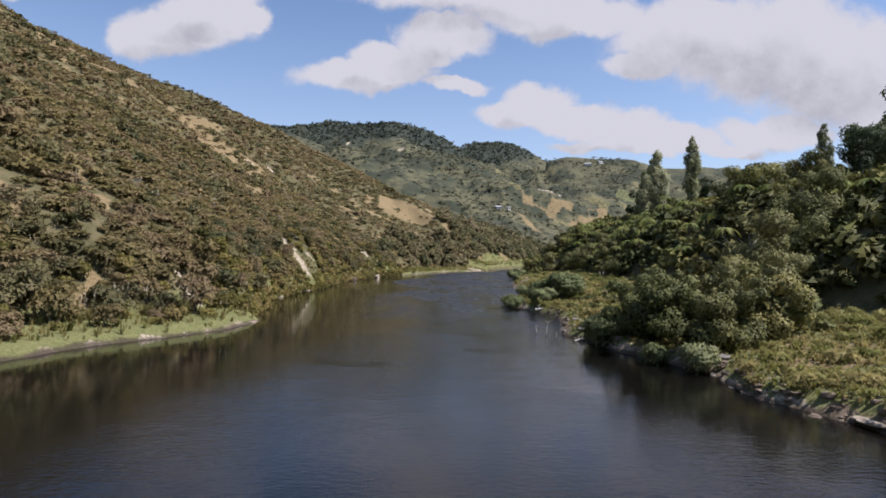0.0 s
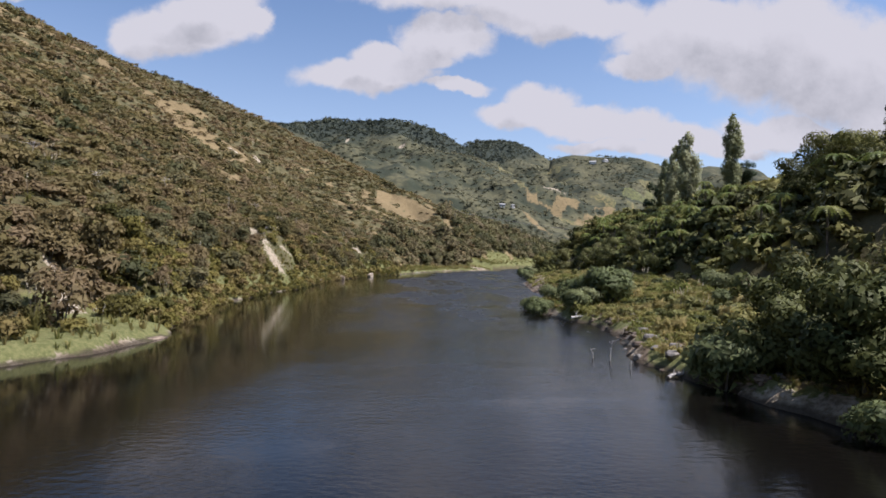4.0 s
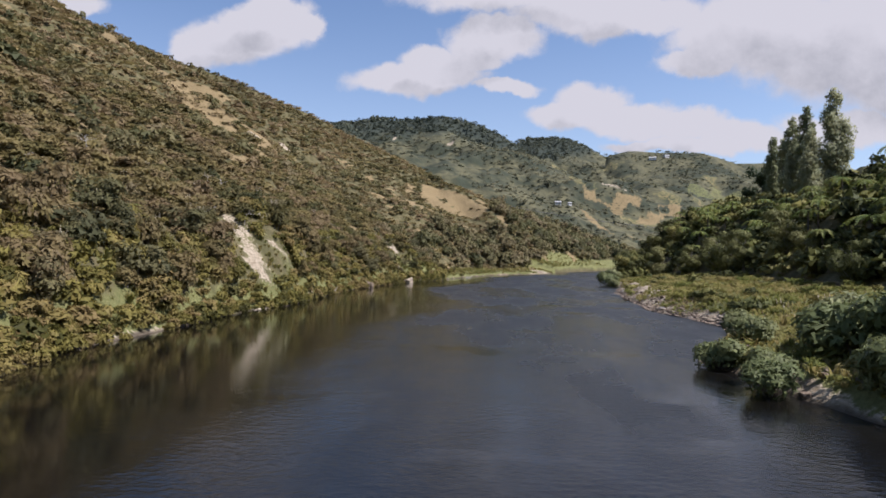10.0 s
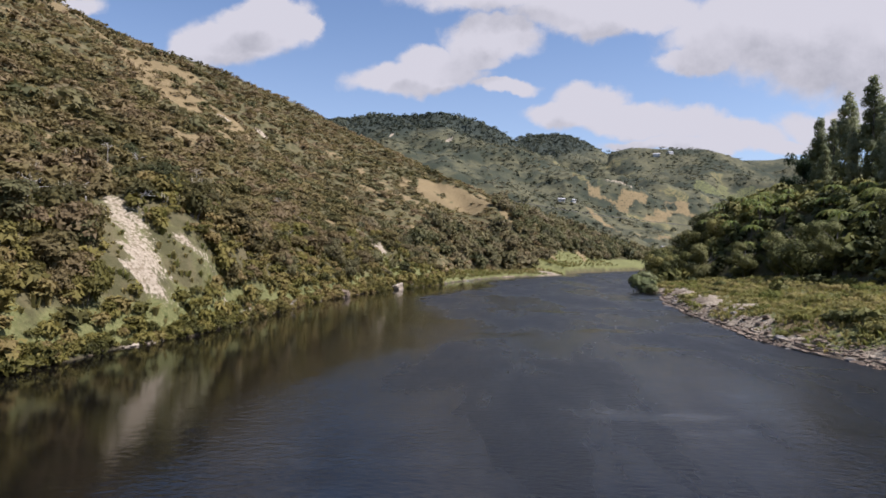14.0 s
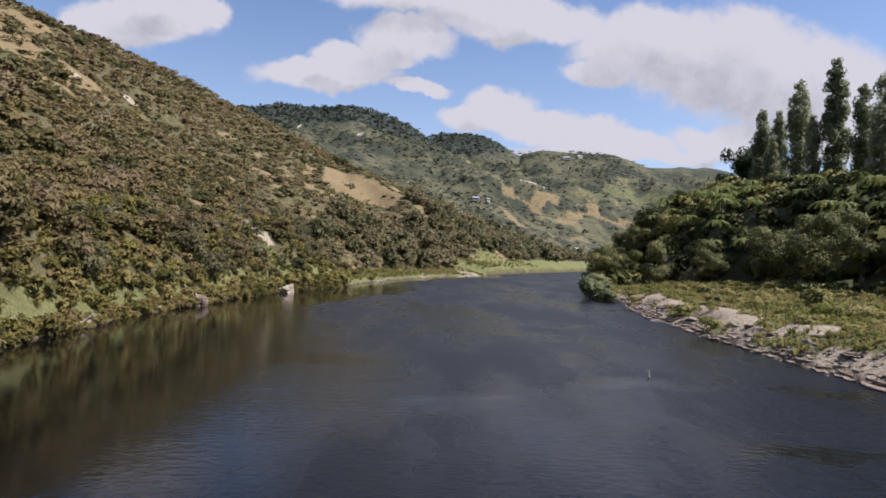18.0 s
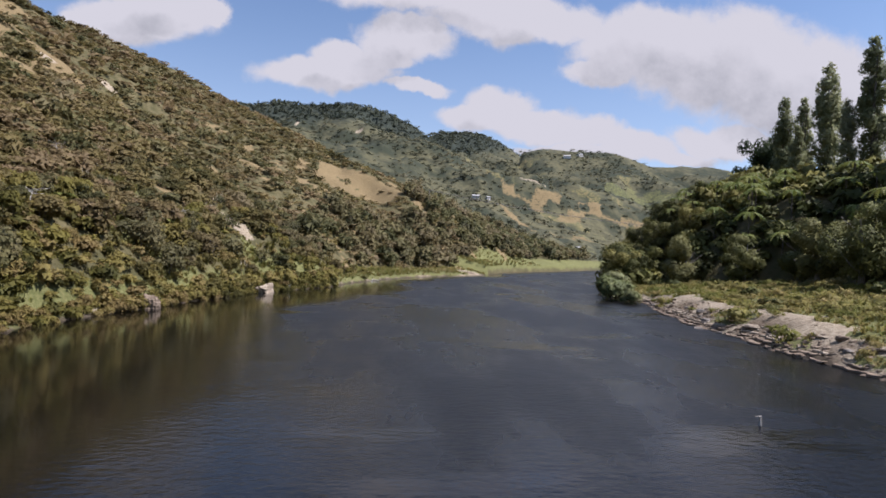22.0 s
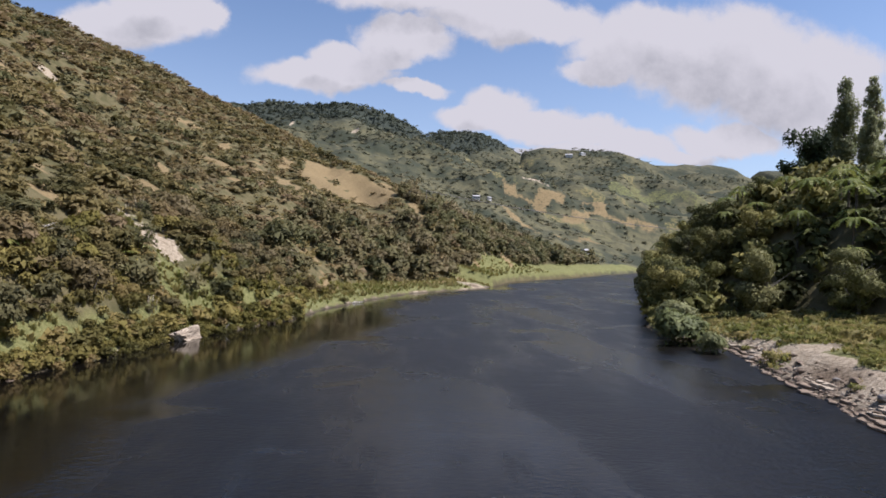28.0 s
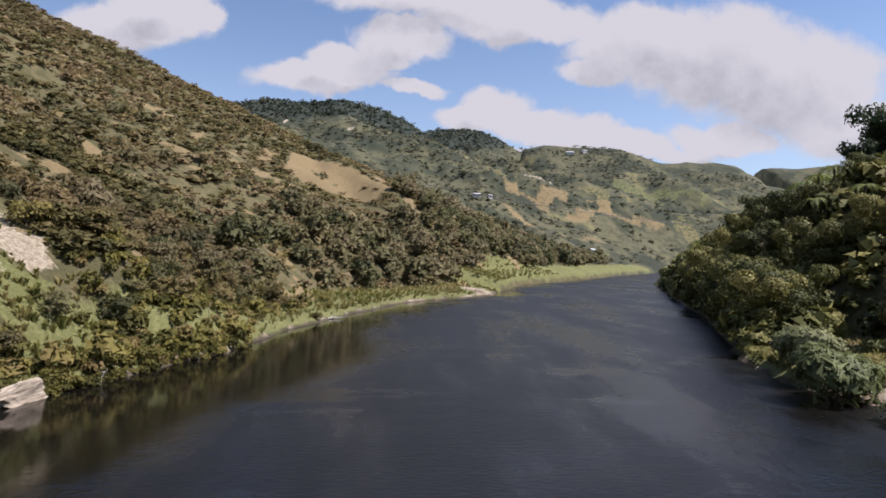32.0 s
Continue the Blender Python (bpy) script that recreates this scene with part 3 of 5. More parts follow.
def leaves(rng, blobs, n, size, inner=0.2, long=1.0, lift=0.15, upper=False):
    """Leaf sprays, a triangle each, on the shells of blobs (x, y, z, radius, squash). Corners, faces and tone."""
    blobs = np.array(blobs, float)
    w = blobs[:, 3] ** 2
    k = rng.choice(len(blobs), n, p=w / w.sum())
    d = unit(rng.normal(size=(n, 3)))
    if upper:
        d[:, 2] = np.where(rng.random(n) < 0.75, np.abs(d[:, 2]), d[:, 2])
    r = np.where(rng.random(n) < inner, rng.uniform(0.35, 0.8, n), rng.normal(0.97, 0.09, n))
    c = blobs[k, :3] + d * (blobs[k, 3] * r)[:, None] * np.stack([np.ones(n), np.ones(n), blobs[k, 4]], -1)
    nor = unit(d + rng.normal(size=(n, 3)) * 0.42 + np.array([0, 0, lift]))
    a = unit(np.cross(nor, rng.normal(size=(n, 3))))
    b = np.cross(nor, a)
    s = (size * rng.uniform(0.6, 1.35, n))[:, None]
    co = np.stack([c + a * s * long, c - a * s * 0.45 * long + b * s * 0.55, c - a * s * 0.45 * long - b * s * 0.55], 1)
    tone = rng.normal(0, 0.035, len(blobs))[k]
    soft = unit(d + rng.normal(size=(n, 3)) * 0.22 + np.array([0, 0, 0.25]))
    return co.reshape(-1, 3), np.arange(3 * n).reshape(-1, 3), np.repeat(tone, 3), np.repeat(soft, 3, 0)


def tubes(lines, sides=6):
    """Tapered limbs: each a list of points and a list of radii."""
    co, fa = [], []
    for pts, rad in lines:
        pts = np.array(pts, float)
        base = len(co)
        for i, p in enumerate(pts):
            t = unit(pts[min(i + 1, len(pts) - 1)] - pts[max(i - 1, 0)])
            u = unit(np.cross(t, (0.31, 0.95, 0.07)))
            v = np.cross(t, u)
            for s in range(sides):
                q = 2 * math.pi * s / sides
                co.append(p + rad[i] * (math.cos(q) * u + math.sin(q) * v))
        for i in range(len(pts) - 1):
            for s in range(sides):
                fa.append((base + i * sides + s, base + i * sides + (s + 1) % sides, base + (i + 1) * sides + (s + 1) % sides, base + (i + 1) * sides + s))
    return np.array(co), np.array(fa)


def leaf_mesh(name, data, mat):
    me = mesh_of(name, data[0], data[1], len(data) > 3)
    if len(data) > 3:
        me.normals_split_custom_set_from_vertices(np.asarray(data[3], np.float32))
    attribute(me, "tone", data[2])
    me.materials.append(mat)
    return me


def part(name, me, mat, parent, label=""):
    if mat:
        me.materials.append(mat)
    ob = new(name, me)
    ob.parent = parent
    return tagged(ob, label)


class Heap:
    """Many plants joined into one mesh, for what nobody could count."""

    def __init__(self):
        self.co, self.fa, self.tone, self.nor, self.n = [], [], [], [], 0

    def add(self, data, x, y, z, scale, tall, turn, tone, slope=None):
        co, fa, tn = data[:3]
        nr = data[3] if len(data) > 3 else np.tile([[0.0, 0.0, 1.0]], (len(co), 1))
        c, s = np.cos(turn)[:, None], np.sin(turn)[:, None]
        px, py, pz = co[None, :, 0] * scale[:, None], co[None, :, 1] * scale[:, None], co[None, :, 2] * (scale * tall)[:, None]
        out = np.stack([px * c - py * s + x[:, None], px * s + py * c + y[:, None], pz + z[:, None]], -1)
        k, v = len(x), len(co)
        nor = np.stack([nr[None, :, 0] * c - nr[None, :, 1] * s, nr[None, :, 0] * s + nr[None, :, 1] * c, np.repeat(nr[None, :, 2], k, 0)], -1)
        if slope is not None:
            nor = unit(nor + slope[:, None, :])
        self.nor.append(nor.reshape(-1, 3))
        self.co.append(out.reshape(-1, 3))
        self.fa.append((fa[None] + (np.arange(k) * v)[:, None, None] + self.n).reshape(-1, 3))
        self.tone.append((tn[None] + tone[:, None]).ravel())
        self.n += k * v

    def done(self, name, mat, label, category, soft=True):
        data = [np.concatenate(v) for v in (self.co, self.fa, self.tone, self.nor)]
        me = leaf_mesh(name, data if soft else data[:3], mat)
        return tagged(new(name, me), label, category, kind="stuff")


def scatter(x0, x1, y0, y1, cell):
    gx, gy = np.meshgrid(np.arange(x0, x1, cell), np.arange(y0, y1, cell))
    x = gx.ravel() + RNG.uniform(-0.5, 0.5, gx.size) * cell
    y = gy.ravel() + RNG.uniform(-0.5, 0.5, gx.size) * cell
    return x, y


def strew(heap, kinds, x, y, lo, hi, tall=(0.8, 1.2), sink=0.15, tone_scale=18.0, spread=0.22, even=0.0):
    """Sets plants of the given kinds at x, y; neighbours are alike in tone."""
    z = height(x, y)
    pick = RNG.integers(0, len(kinds), len(x))
    tone = fbm(x / tone_scale, y / tone_scale, 3, 77) * 0.9 + 0.5 + RNG.normal(0, spread, len(x))
    slope = even * unit(np.stack([height(x - 1.5, y) - height(x + 1.5, y), height(x, y - 1.5) - height(x, y + 1.5), np.full(len(x), 3.0)], -1)) if even else None
    for i, data in enumerate(kinds):
        m = pick == i
        if m.any():
            k = int(m.sum())
            s = RNG.uniform(lo, hi, k) * RNG.uniform(0.75, 1.25, k)
            heap.add(data, x[m], y[m], z[m] - sink * s, s, RNG.uniform(*tall, k), RNG.uniform(0, 6.28, k), tone[m], None if slope is None else slope[m])


def dome(rng, n, size, blobs=7, high=1.0, long=1.0):
    """An uneven bush about 1 m in radius."""
    bl = [(0, 0, 0.55 * high, 0.72, high)]
    for i in range(blobs):
        a, r = rng.uniform(0, 6.28), rng.uniform(0.35, 0.75)
        bl.append((r * math.cos(a), r * math.sin(a), rng.uniform(0.3, 1.05) * high, rng.uniform(0.28, 0.5), rng.uniform(0.7, 1.0)))
    return leaves(rng, bl, n, size, 0.15, long, 0.3, upper=True)


def tuft(rng, blades, tall=1.0, wide=0.5, thick=0.05):
    """A tussock of arching blades, two triangles each."""
    co, fa = [], []
    for i in range(blades):
        a, lean, h = rng.uniform(0, 6.28), rng.uniform(0.2, 1.0) * wide, tall * rng.uniform(0.6, 1.1)
        d, s = np.array([math.cos(a), math.sin(a), 0]), np.array([-math.sin(a), math.cos(a), 0]) * thick
        root = d * rng.uniform(0, 0.15)
        mid, tip = root + d * lean * 0.35 + np.array([0, 0, h * 0.7]), root + d * lean + np.array([0, 0, h * rng.uniform(0.7, 1.0)])
        k = len(co)
        co += [root - s, root + s, mid + s * 0.8, mid - s * 0.8, tip]
        fa += [(k, k + 1, k + 2), (k, k + 2, k + 3), (k + 3, k + 2, k + 4)]
    return np.array(co), np.array(fa), np.repeat(rng.normal(0, 0.03, blades), 5)


def masks(x, y):
    xl, xr = shores(y)
    lush, dry, bare = covers(x, y)
    for cx, cy, rx, ry in BARE_SPOTS[:2]:
        bare = np.maximum(bare, np.hypot((x - cx - 1.0) / (rx + 1.6), (y - cy + 0.6) / (ry + 1.2)) < np.where(xl - x > 4.6, 1, 0))
    for line, w in SLIPS[:4]:
        open_up = (near_line(x - 0.7, y + 1.3, line) < w + 0.7) | (near_line(x - 1.7, y + 3.4, line) < w + 0.2)
        bare = np.maximum(bare, open_up & (xl - x > 2.2))
    return xl - x, x - xr, lush, dry, bare


def near_scrub():
    """Bushes on the steep west bank and the slope above it."""
    kinds = [dome(RNG, 120, 0.28, 8, RNG.uniform(0.7, 1.3)) for _ in range(8)]
    x, y = scatter(-135, 0, 22, 310, 1.95)
    dl, dr, lush, dry, bare = masks(x, y)
    shelf = np.interp(y, SHELF_Y, SHELF_W)
    keep = (dl > 0.75) & (dl < np.interp(y, [30, 60, 180, 200], [40, 62, 62, 92])) & (bare < 0.5) & (RNG.random(len(x)) < np.where(dl < shelf, 0.12, np.where(dry > 0.4, 0.25, 0.92))) & ~(streaks(x, y) & (dl < 17))
    x, y, dl = x[keep], y[keep], dl[keep]
    h1, h2 = Heap(), Heap()
    fine = [dome(RNG, 290, 0.17, 9, RNG.uniform(0.7, 1.3), 1.4) for _ in range(8)]
    low = dl < 7 + 5 * fbm(x / 9, y / 9, 2, 61)
    near = ~low & (dl < 24)
    strew(h1, fine, x[near], y[near], 0.9, 2.1, (0.4, 1.05), spread=0.13, even=0.7)
    up = ~low & ~near
    strew(h1, kinds, x[up], y[up], 0.9, 2.1, (0.35, 0.9), spread=0.12, even=0.8)
    strew(h2, fine, x[low], y[low], 0.7, 1.45, (0.5, 1.2), spread=0.17, even=0.5)
    yy = np.arange(86, 268, 0.75)
    xx = np.interp(yy, LEFT_Y, LEFT_X) - RNG.uniform(-0.25, 1.6, len(yy))
    gap = fbm(yy / 5, yy * 0 + 1, 2, 19) > -0.2
    strew(h2, kinds, xx[gap], yy[gap], 0.45, 0.95, sink=0.0, spread=0.2)
    yy = np.arange(84, 262, 0.42)
    xx = shores(yy)[0] - RNG.uniform(-0.35, 0.7, len(yy))
    gap = fbm(yy / 6, yy * 0 + 4, 2, 29) > -0.42
    strew(h2, fine, xx[gap], yy[gap], 0.4, 0.85, sink=0.1, spread=0.14)
    x, y = scatter(-50, -8, 84, 300, 1.25)
    dl, dr, lush, dry, bare = masks(x, y)
    keep = (dl > 0.3) & (dl < 9 + 4 * fbm(x / 8, y / 8, 2, 63)) & (bare < 0.4) & (RNG.random(len(x)) < np.interp(y, [255, 280], [0.85, 0.15])) & ~(streaks(x, y) & (dl > 1.5))
    small = [dome(RNG, 110, 0.30, 6, RNG.uniform(0.8, 1.4)) for _ in range(5)]
    strew(h2, small, x[keep], y[keep], 0.5, 1.15, (0.6, 1.4), spread=0.2, tone_scale=9, even=0.5)
    # larger dark bushes standing out of the scrub
    big = [dome(RNG, 420, 0.13, 10, RNG.uniform(0.9, 1.3), 1.3) for _ in range(6)]
    plain_big = [dome(RNG, 90, 0.26, 8, 1.1) for _ in range(5)]
    x, y = scatter(-200, -18, 40, 420, 7.5)
    dl, dr, lush, dry, bare = masks(x, y)
    keep = (dl > np.interp(y, SHELF_Y, SHELF_W) + 1.5) & (bare < 0.3) & (fbm(x / 22, y / 22, 3, 151) > -0.08) & (RNG.random(len(x)) < 0.75)
    h3, close = Heap(), (dl < 32) & (y < 300)
    strew(h3, big, x[keep & close], y[keep & close], 1.3, 2.6, (0.7, 1.2), spread=0.18, even=0.3)
    strew(h3, plain_big, x[keep & ~close], y[keep & ~close], 1.6, 3.2, (0.6, 1.0), spread=0.18, even=0.5)
    h3.done("hill_bushes", WOOD, "rounded dark olive bushes standing out of the hillside scrub", "scrub")
    h1.done("scrub", SCRUB, "dense olive and brown manuka scrub covering the hillside", "scrub")
    h2.done("bank_scrub", BANK, "yellow-green low bushes along the steep river bank", "scrub")


def far_scrub():
    kinds = [dome(RNG, 30, 0.42, 6, RNG.uniform(0.7, 1.2)) for _ in range(6)]
    x, y = scatter(-380, 60, 60, 620, 3.3)
    dl, dr, lush, dry, bare = masks(x, y)
    keep = (dl > np.where(y < 310, np.interp(y, [30, 60, 180, 200], [38, 60, 60, 90]), 8)) & (bare < 0.3) & (RNG.random(len(x)) < np.where(dry > 0.4, np.where((y > 390) & (x > -75), 0.03, 0.33), 0.93)) & (lush < 0.4)
    keep &= ~((y > np.interp(x, CREST_X, CREST_Y) + 60))
    h = Heap()
    strew(h, kinds, x[keep], y[keep], 1.6, 3.1, (0.3, 0.7), spread=0.11, tone_scale=28, even=1.0)
    h.done("hillside_scrub", SCRUB, "olive and brown scrub on the upper hillside", "scrub")
    # taller trees on the flat and behind the spur
    tall = [dome(RNG, 250, 0.25, 9, 1.5) for _ in range(6)]
    x, y = scatter(-30, 260, 300, 720, 5.2)
    dl, dr, lush, dry, bare = masks(x, y)
    shelf = np.interp(y, SHELF_Y, SHELF_W)
    strip = 12 + 5 * fbm(x / 30, y / 30, 2, 91)
    keep = (dl > strip) & (dl < 130) & (dry < 0.35) & (y < 620) & (RNG.random(len(x)) < 0.92) & ~((x < -6) & (y > 382))
    h, west = Heap(), x < 12
    strew(h, tall, x[keep & west], y[keep & west], 2.0, 3.6, spread=0.14, even=0.4)
    h.done("spur_wood", WOOD, "grey-brown olive trees at the foot of the spur", "woodland")
    h, keep = Heap(), keep & ~west
    strew(h, tall, x[keep], y[keep], 2.2, 4.0, spread=0.2, even=0.4)
    h.done("river_wood", WOOD, "dark green native wood above the far river bend", "woodland")


def range_bush():
    kinds = [dome(RNG, 12, 0.62, 4, 0.9) for _ in range(5)]
    x, y = scatter(-700, 900, 560, 1700, 8.0)
    dl, dr, lush, dry, bare = masks(x, y)
    side = np.where(dl > 0, dl, dr)
    z = height(x, y)
    dark = shaded_forest(x, y, z)
    crest = np.interp(x, CREST_X, CREST_Y)
    keep = (side > 14) & (dry < 0.4) & (bare < 0.3) & ((y > crest + 40) | (x > 40)) & (x > -0.36 * y) & (x < 0.5 * y + 40) & (lush < 0.4)
    keep &= RNG.random(len(x)) < np.where(dark > 0.5, 0.95, np.where(fbm(x / 90, y / 90, 4, 101) > 0.02, 0.85, 0.3))
    h, woods = Heap(), Heap()
    m = keep & (dark < 0.5)
    strew(h, kinds, x[m], y[m], 1.8, 4.2, (0.35, 0.8), tone_scale=60, spread=0.1, even=1.4)
    h.done("distant_bush", FAR, "olive-green bush scattered over the distant range", "woodland")
    # the forest crowns that take the cloud-shadow colour
    m = keep & (dark >= 0.5)
    strew(woods, kinds, x[m], y[m], 2.6, 5.4, (0.5, 1.1), tone_scale=60, spread=0.1, even=1.0)
    woods.done("ridge_forest", RIDGE, "native forest along the range top, darkened to stand for cloud shadow", "woodland")


def east_scrub():
    kinds = [dome(RNG, 110, 0.33, 7, RNG.uniform(0.9, 1.2)) for _ in range(6)]
    x, y = scatter(10, 150, 15, 420, 2.9)
    dl, dr, lush, dry, bare = masks(x, y)
    d3 = dr - np.interp(y, TERRACE_Y, TERRACE_W)
    keep = ((d3 > 0.5) | ((y > 258) & (dr > 0.2))) & (d3 < 52) & (RNG.random(len(x)) < 0.92) & (dry < 0.5)
    h = Heap()
    strew(h, kinds, x[keep], y[keep], 1.4, 2.6, (0.7, 1.2), spread=0.14)
    h.done("hill_bush", BUSH, "dark green bush on the steep east bank", "scrub")
    low = [dome(RNG, 220, 0.22, 6, 0.8) for _ in range(4)]
    x, y = scatter(8, 60, 15, 290, 2.8)
    dl, dr, lush, dry, bare = masks(x, y)
    d3 = dr - np.interp(y, TERRACE_Y, TERRACE_W)
    keep = (dr > 1.2) & (d3 < 1) & (bare < 0.3) & (RNG.random(len(x)) < 0.05 + 0.55 * (fbm(x / 12, y / 12, 2, 15) > 0.14))
    h = Heap()
    strew(h, low, x[keep], y[keep], 0.6, 1.8, (0.6, 1.1), spread=0.13)
    h.done("terrace_shrubs", BUSH, "low yellow-green shrubs on the grassy terrace", "scrub")


def grasses():
    kinds = [tuft(RNG, 9, 0.7, 0.5, 0.045) for _ in range(5)]
    h = Heap()
    x, y = scatter(8, 62, 18, 290, 1.25)
    dl, dr, lush, dry, bare = masks(x, y)
    keep = (dr > 0.7) & (lush > 0.25) & (bare < 0.35)
    strew(h, kinds, x[keep], y[keep], 0.35, 0.9, sink=0.05, tone_scale=9, spread=0.12)
    x, y = scatter(8, 52, 22, 262, 0.7)
    dl, dr, lush, dry, bare = masks(x, y)
    keep = (dr > 0.5) & (dr < 20) & (lush > 0.2) & (bare < 0.45)
    turf = [tuft(RNG, 7, 0.42, 0.55, 0.068) for _ in range(6)]
    strew(h, turf, x[keep], y[keep], 0.6, 1.3, sink=0.03, tone_scale=7, spread=0.1)
    hummocks = [dome(RNG, 170, 0.115, 7, 0.5, 2.2) for _ in range(5)]
    mounds = Heap()
    x, y = scatter(8, 56, 22, 262, 1.9)
    dl, dr, lush, dry, bare = masks(x, y)
    keep = (dr > 0.6) & (lush > 0.2) & (bare < 0.4) & (RNG.random(len(x)) < 0.35 + 0.5 * (fbm(x / 6, y / 6, 2, 141) > 0))
    strew(mounds, hummocks, x[keep], y[keep], 0.6, 1.5, (0.5, 1.1), sink=0.1, tone_scale=8, spread=0.12)
    keep = (dr > 0.9) & (bare >= 0.4) & (RNG.random(len(x)) < 0.16)
    strew(mounds, hummocks, x[keep], y[keep], 0.35, 0.8, (0.6, 1.1), sink=0.1, tone_scale=8, spread=0.12)
    mounds.done("grass_hummocks", GRASS, "soft mounds of long yellow-green grass on the east terrace", "grass")
    x, y = scatter(-62, 40, 20, 400, 1.15)
    dl, dr, lush, dry, bare = masks(x, y)
    keep = (dl > 0.4) & (dl < 20) & (lush > 0.2) & (bare < 0.45)
    strew(h, kinds, x[keep], y[keep], 0.5, 1.4, sink=0.05, tone_scale=9, spread=0.2)
    x, y = scatter(-52, -28, 146, 266, 0.8)
    dl, dr, lush, dry, bare = masks(x, y)
    open_ground = covers(x, y)[2]
    thick = [tuft(RNG, 16, 0.75, 0.6, 0.075) for _ in range(5)]
    bx, by = scatter(-60, -10, 50, 300, 0.85)
    bd, _, _, _, bb = masks(bx, by)
    gap = streaks(bx, by) & (bd > 1) & (bd < 17.5) & (bb < 0.4)
    strew(h, thick, bx[gap], by[gap], 0.8, 1.6, sink=0.05, tone_scale=9, spread=0.16)
    bx, by = scatter(-40, 110, 300, 470, 1.7)
    bd, _, bl, _, bb = masks(bx, by)
    gap = (bd > 0.8) & (bl > 0.3) & (bb < 0.4) & (bd < 16)
    strew(h, thick, bx[gap], by[gap], 0.7, 1.5, sink=0.05, tone_scale=14, spread=0.18)
    keep = (bare > 0.5) & (open_ground < 0.45) & (dl > 1.5)
    strew(h, thick, x[keep], y[keep], 0.5, 1.1, sink=0.05, tone_scale=6, spread=0.12)
    h.done("grass", GRASS, "rough yellow-green grass on the river flats", "grass", False)


near_scrub()
far_scrub()
range_bush()
east_scrub()
grasses()


# ---- single trees ----
def at(x, y, turn=0.0, scale=1.0, tall=1.0, sink=0.1):
    z = float(height(np.array([x]), np.array([y]))[0])
    return Matrix.Translation((x, y, max(z, 0) - sink)) @ Matrix.Rotation(turn, 4, "Z") @ Matrix.Diagonal((scale, scale, scale * tall, 1))


def limbs(rng, high, radius, count, reach, start=0.3, up=0.6):
    bend = rng.normal(0, 0.04 * high, 2)
    trunk = [(bend[0] * t * t, bend[1] * t * t, high * t) for t in (0, 0.25, 0.5, 0.75, 1.0)]
    lines = [(trunk, [radius * k for k in (1.25, 0.95, 0.7, 0.45, 0.12)])]
    for i in range(count):
        t = rng.uniform(start, 0.85)
        a, l = rng.uniform(0, 6.28), reach * rng.uniform(0.6, 1.0) * (1.1 - 0.5 * t)
        p = np.array([bend[0] * t * t, bend[1] * t * t, high * t])
        d = np.array([math.cos(a), math.sin(a), up])
        lines.append(([p, p + d * l * 0.5, p + d * l + (0, 0, 0.1 * l)], [radius * 0.45 * (1.1 - t), radius * 0.28 * (1.1 - t), radius * 0.06]))
    return lines


def tree(name, lines, crown, bark, mat):
    base = new(name)
    trunk = part("trunk", mesh_of("trunk", *tubes(lines[:1], 8)), bark, base)
    for line in lines[1:]:
        part("limb", mesh_of("limb", *tubes([line], 5)), bark, trunk)
    part("crown", leaf_mesh("crown", crown, mat), None, base)
    return base


def poplar_tree(rng, high=24.0, wide=2.6):
    blobs = []
    for i in range(90):
        t = rng.uniform(0.04, 0.97)
        r = wide * min(1.0, 0.6 + 1.3 * t) * (1 - 0.72 * max(0.0, (t - 0.55) / 0.45) ** 1.8)
        a, q = rng.uniform(0, 6.28), rng.uniform(0.2, 0.8) * r
        blobs.append((q * math.cos(a), q * math.sin(a), high * t, max(0.4 * r, 0.5) * rng.uniform(0.8, 1.15), rng.uniform(1.2, 1.7)))
    return tree("poplar_tree", limbs(rng, high * 0.9, 0.34, 10, 2.6, 0.06, 2.2), leaves(rng, blobs, 10500, 0.32, 0.2, 1.0, 0.2), BARK, POPLAR)


def round_tree(rng, name, high, wide, mat, n, size, bark=BARK, count=9, lift=0.15, long=1.0, low=0.32):
    blobs = []
    for i in range(count * 2):
        a, q, t = rng.uniform(0, 6.28), wide * rng.uniform(0.1, 0.72), rng.uniform(low, 0.92)
        blobs.append((q * math.cos(a), q * math.sin(a), high * t, wide * rng.uniform(0.24, 0.42) * (1.15 - 0.35 * t), rng.uniform(0.7, 0.95)))
    return tree(name, limbs(rng, high * 0.8, 0.035 * high, count, wide * 0.9, 0.15), leaves(rng, blobs, n, size, 0.2, long, lift), bark, mat)


def frond_mesh(rng, l):
    """One arching frond along x with leaflets on both sides."""
    co, fa, tn = [], [], []
    rise = rng.uniform(0.3, 0.55)

    def spine(t):
        return np.array([l * t, 0, l * (rise * t * 1.5 - 0.95 * t * t * (0.7 + rise))])

    for j in range(10):
        t = (j + 0.6) / 10.5
        p, q = spine(t), spine(t + 0.09)
        w = l * 0.24 * math.sin(math.pi * min(t * 0.9 + 0.12, 1.0))
        for side in (1, -1):
            k = len(co)
            co += [p, q, (p + q) / 2 + np.array([0.12 * l, side * w, -0.25 * w])]
            fa.append((k, k + 1, k + 2) if side > 0 else (k, k + 2, k + 1))
            tn += [0.0] * 3
    return leaf_mesh("frond", (np.array(co), np.array(fa), np.array(tn)), FERN)


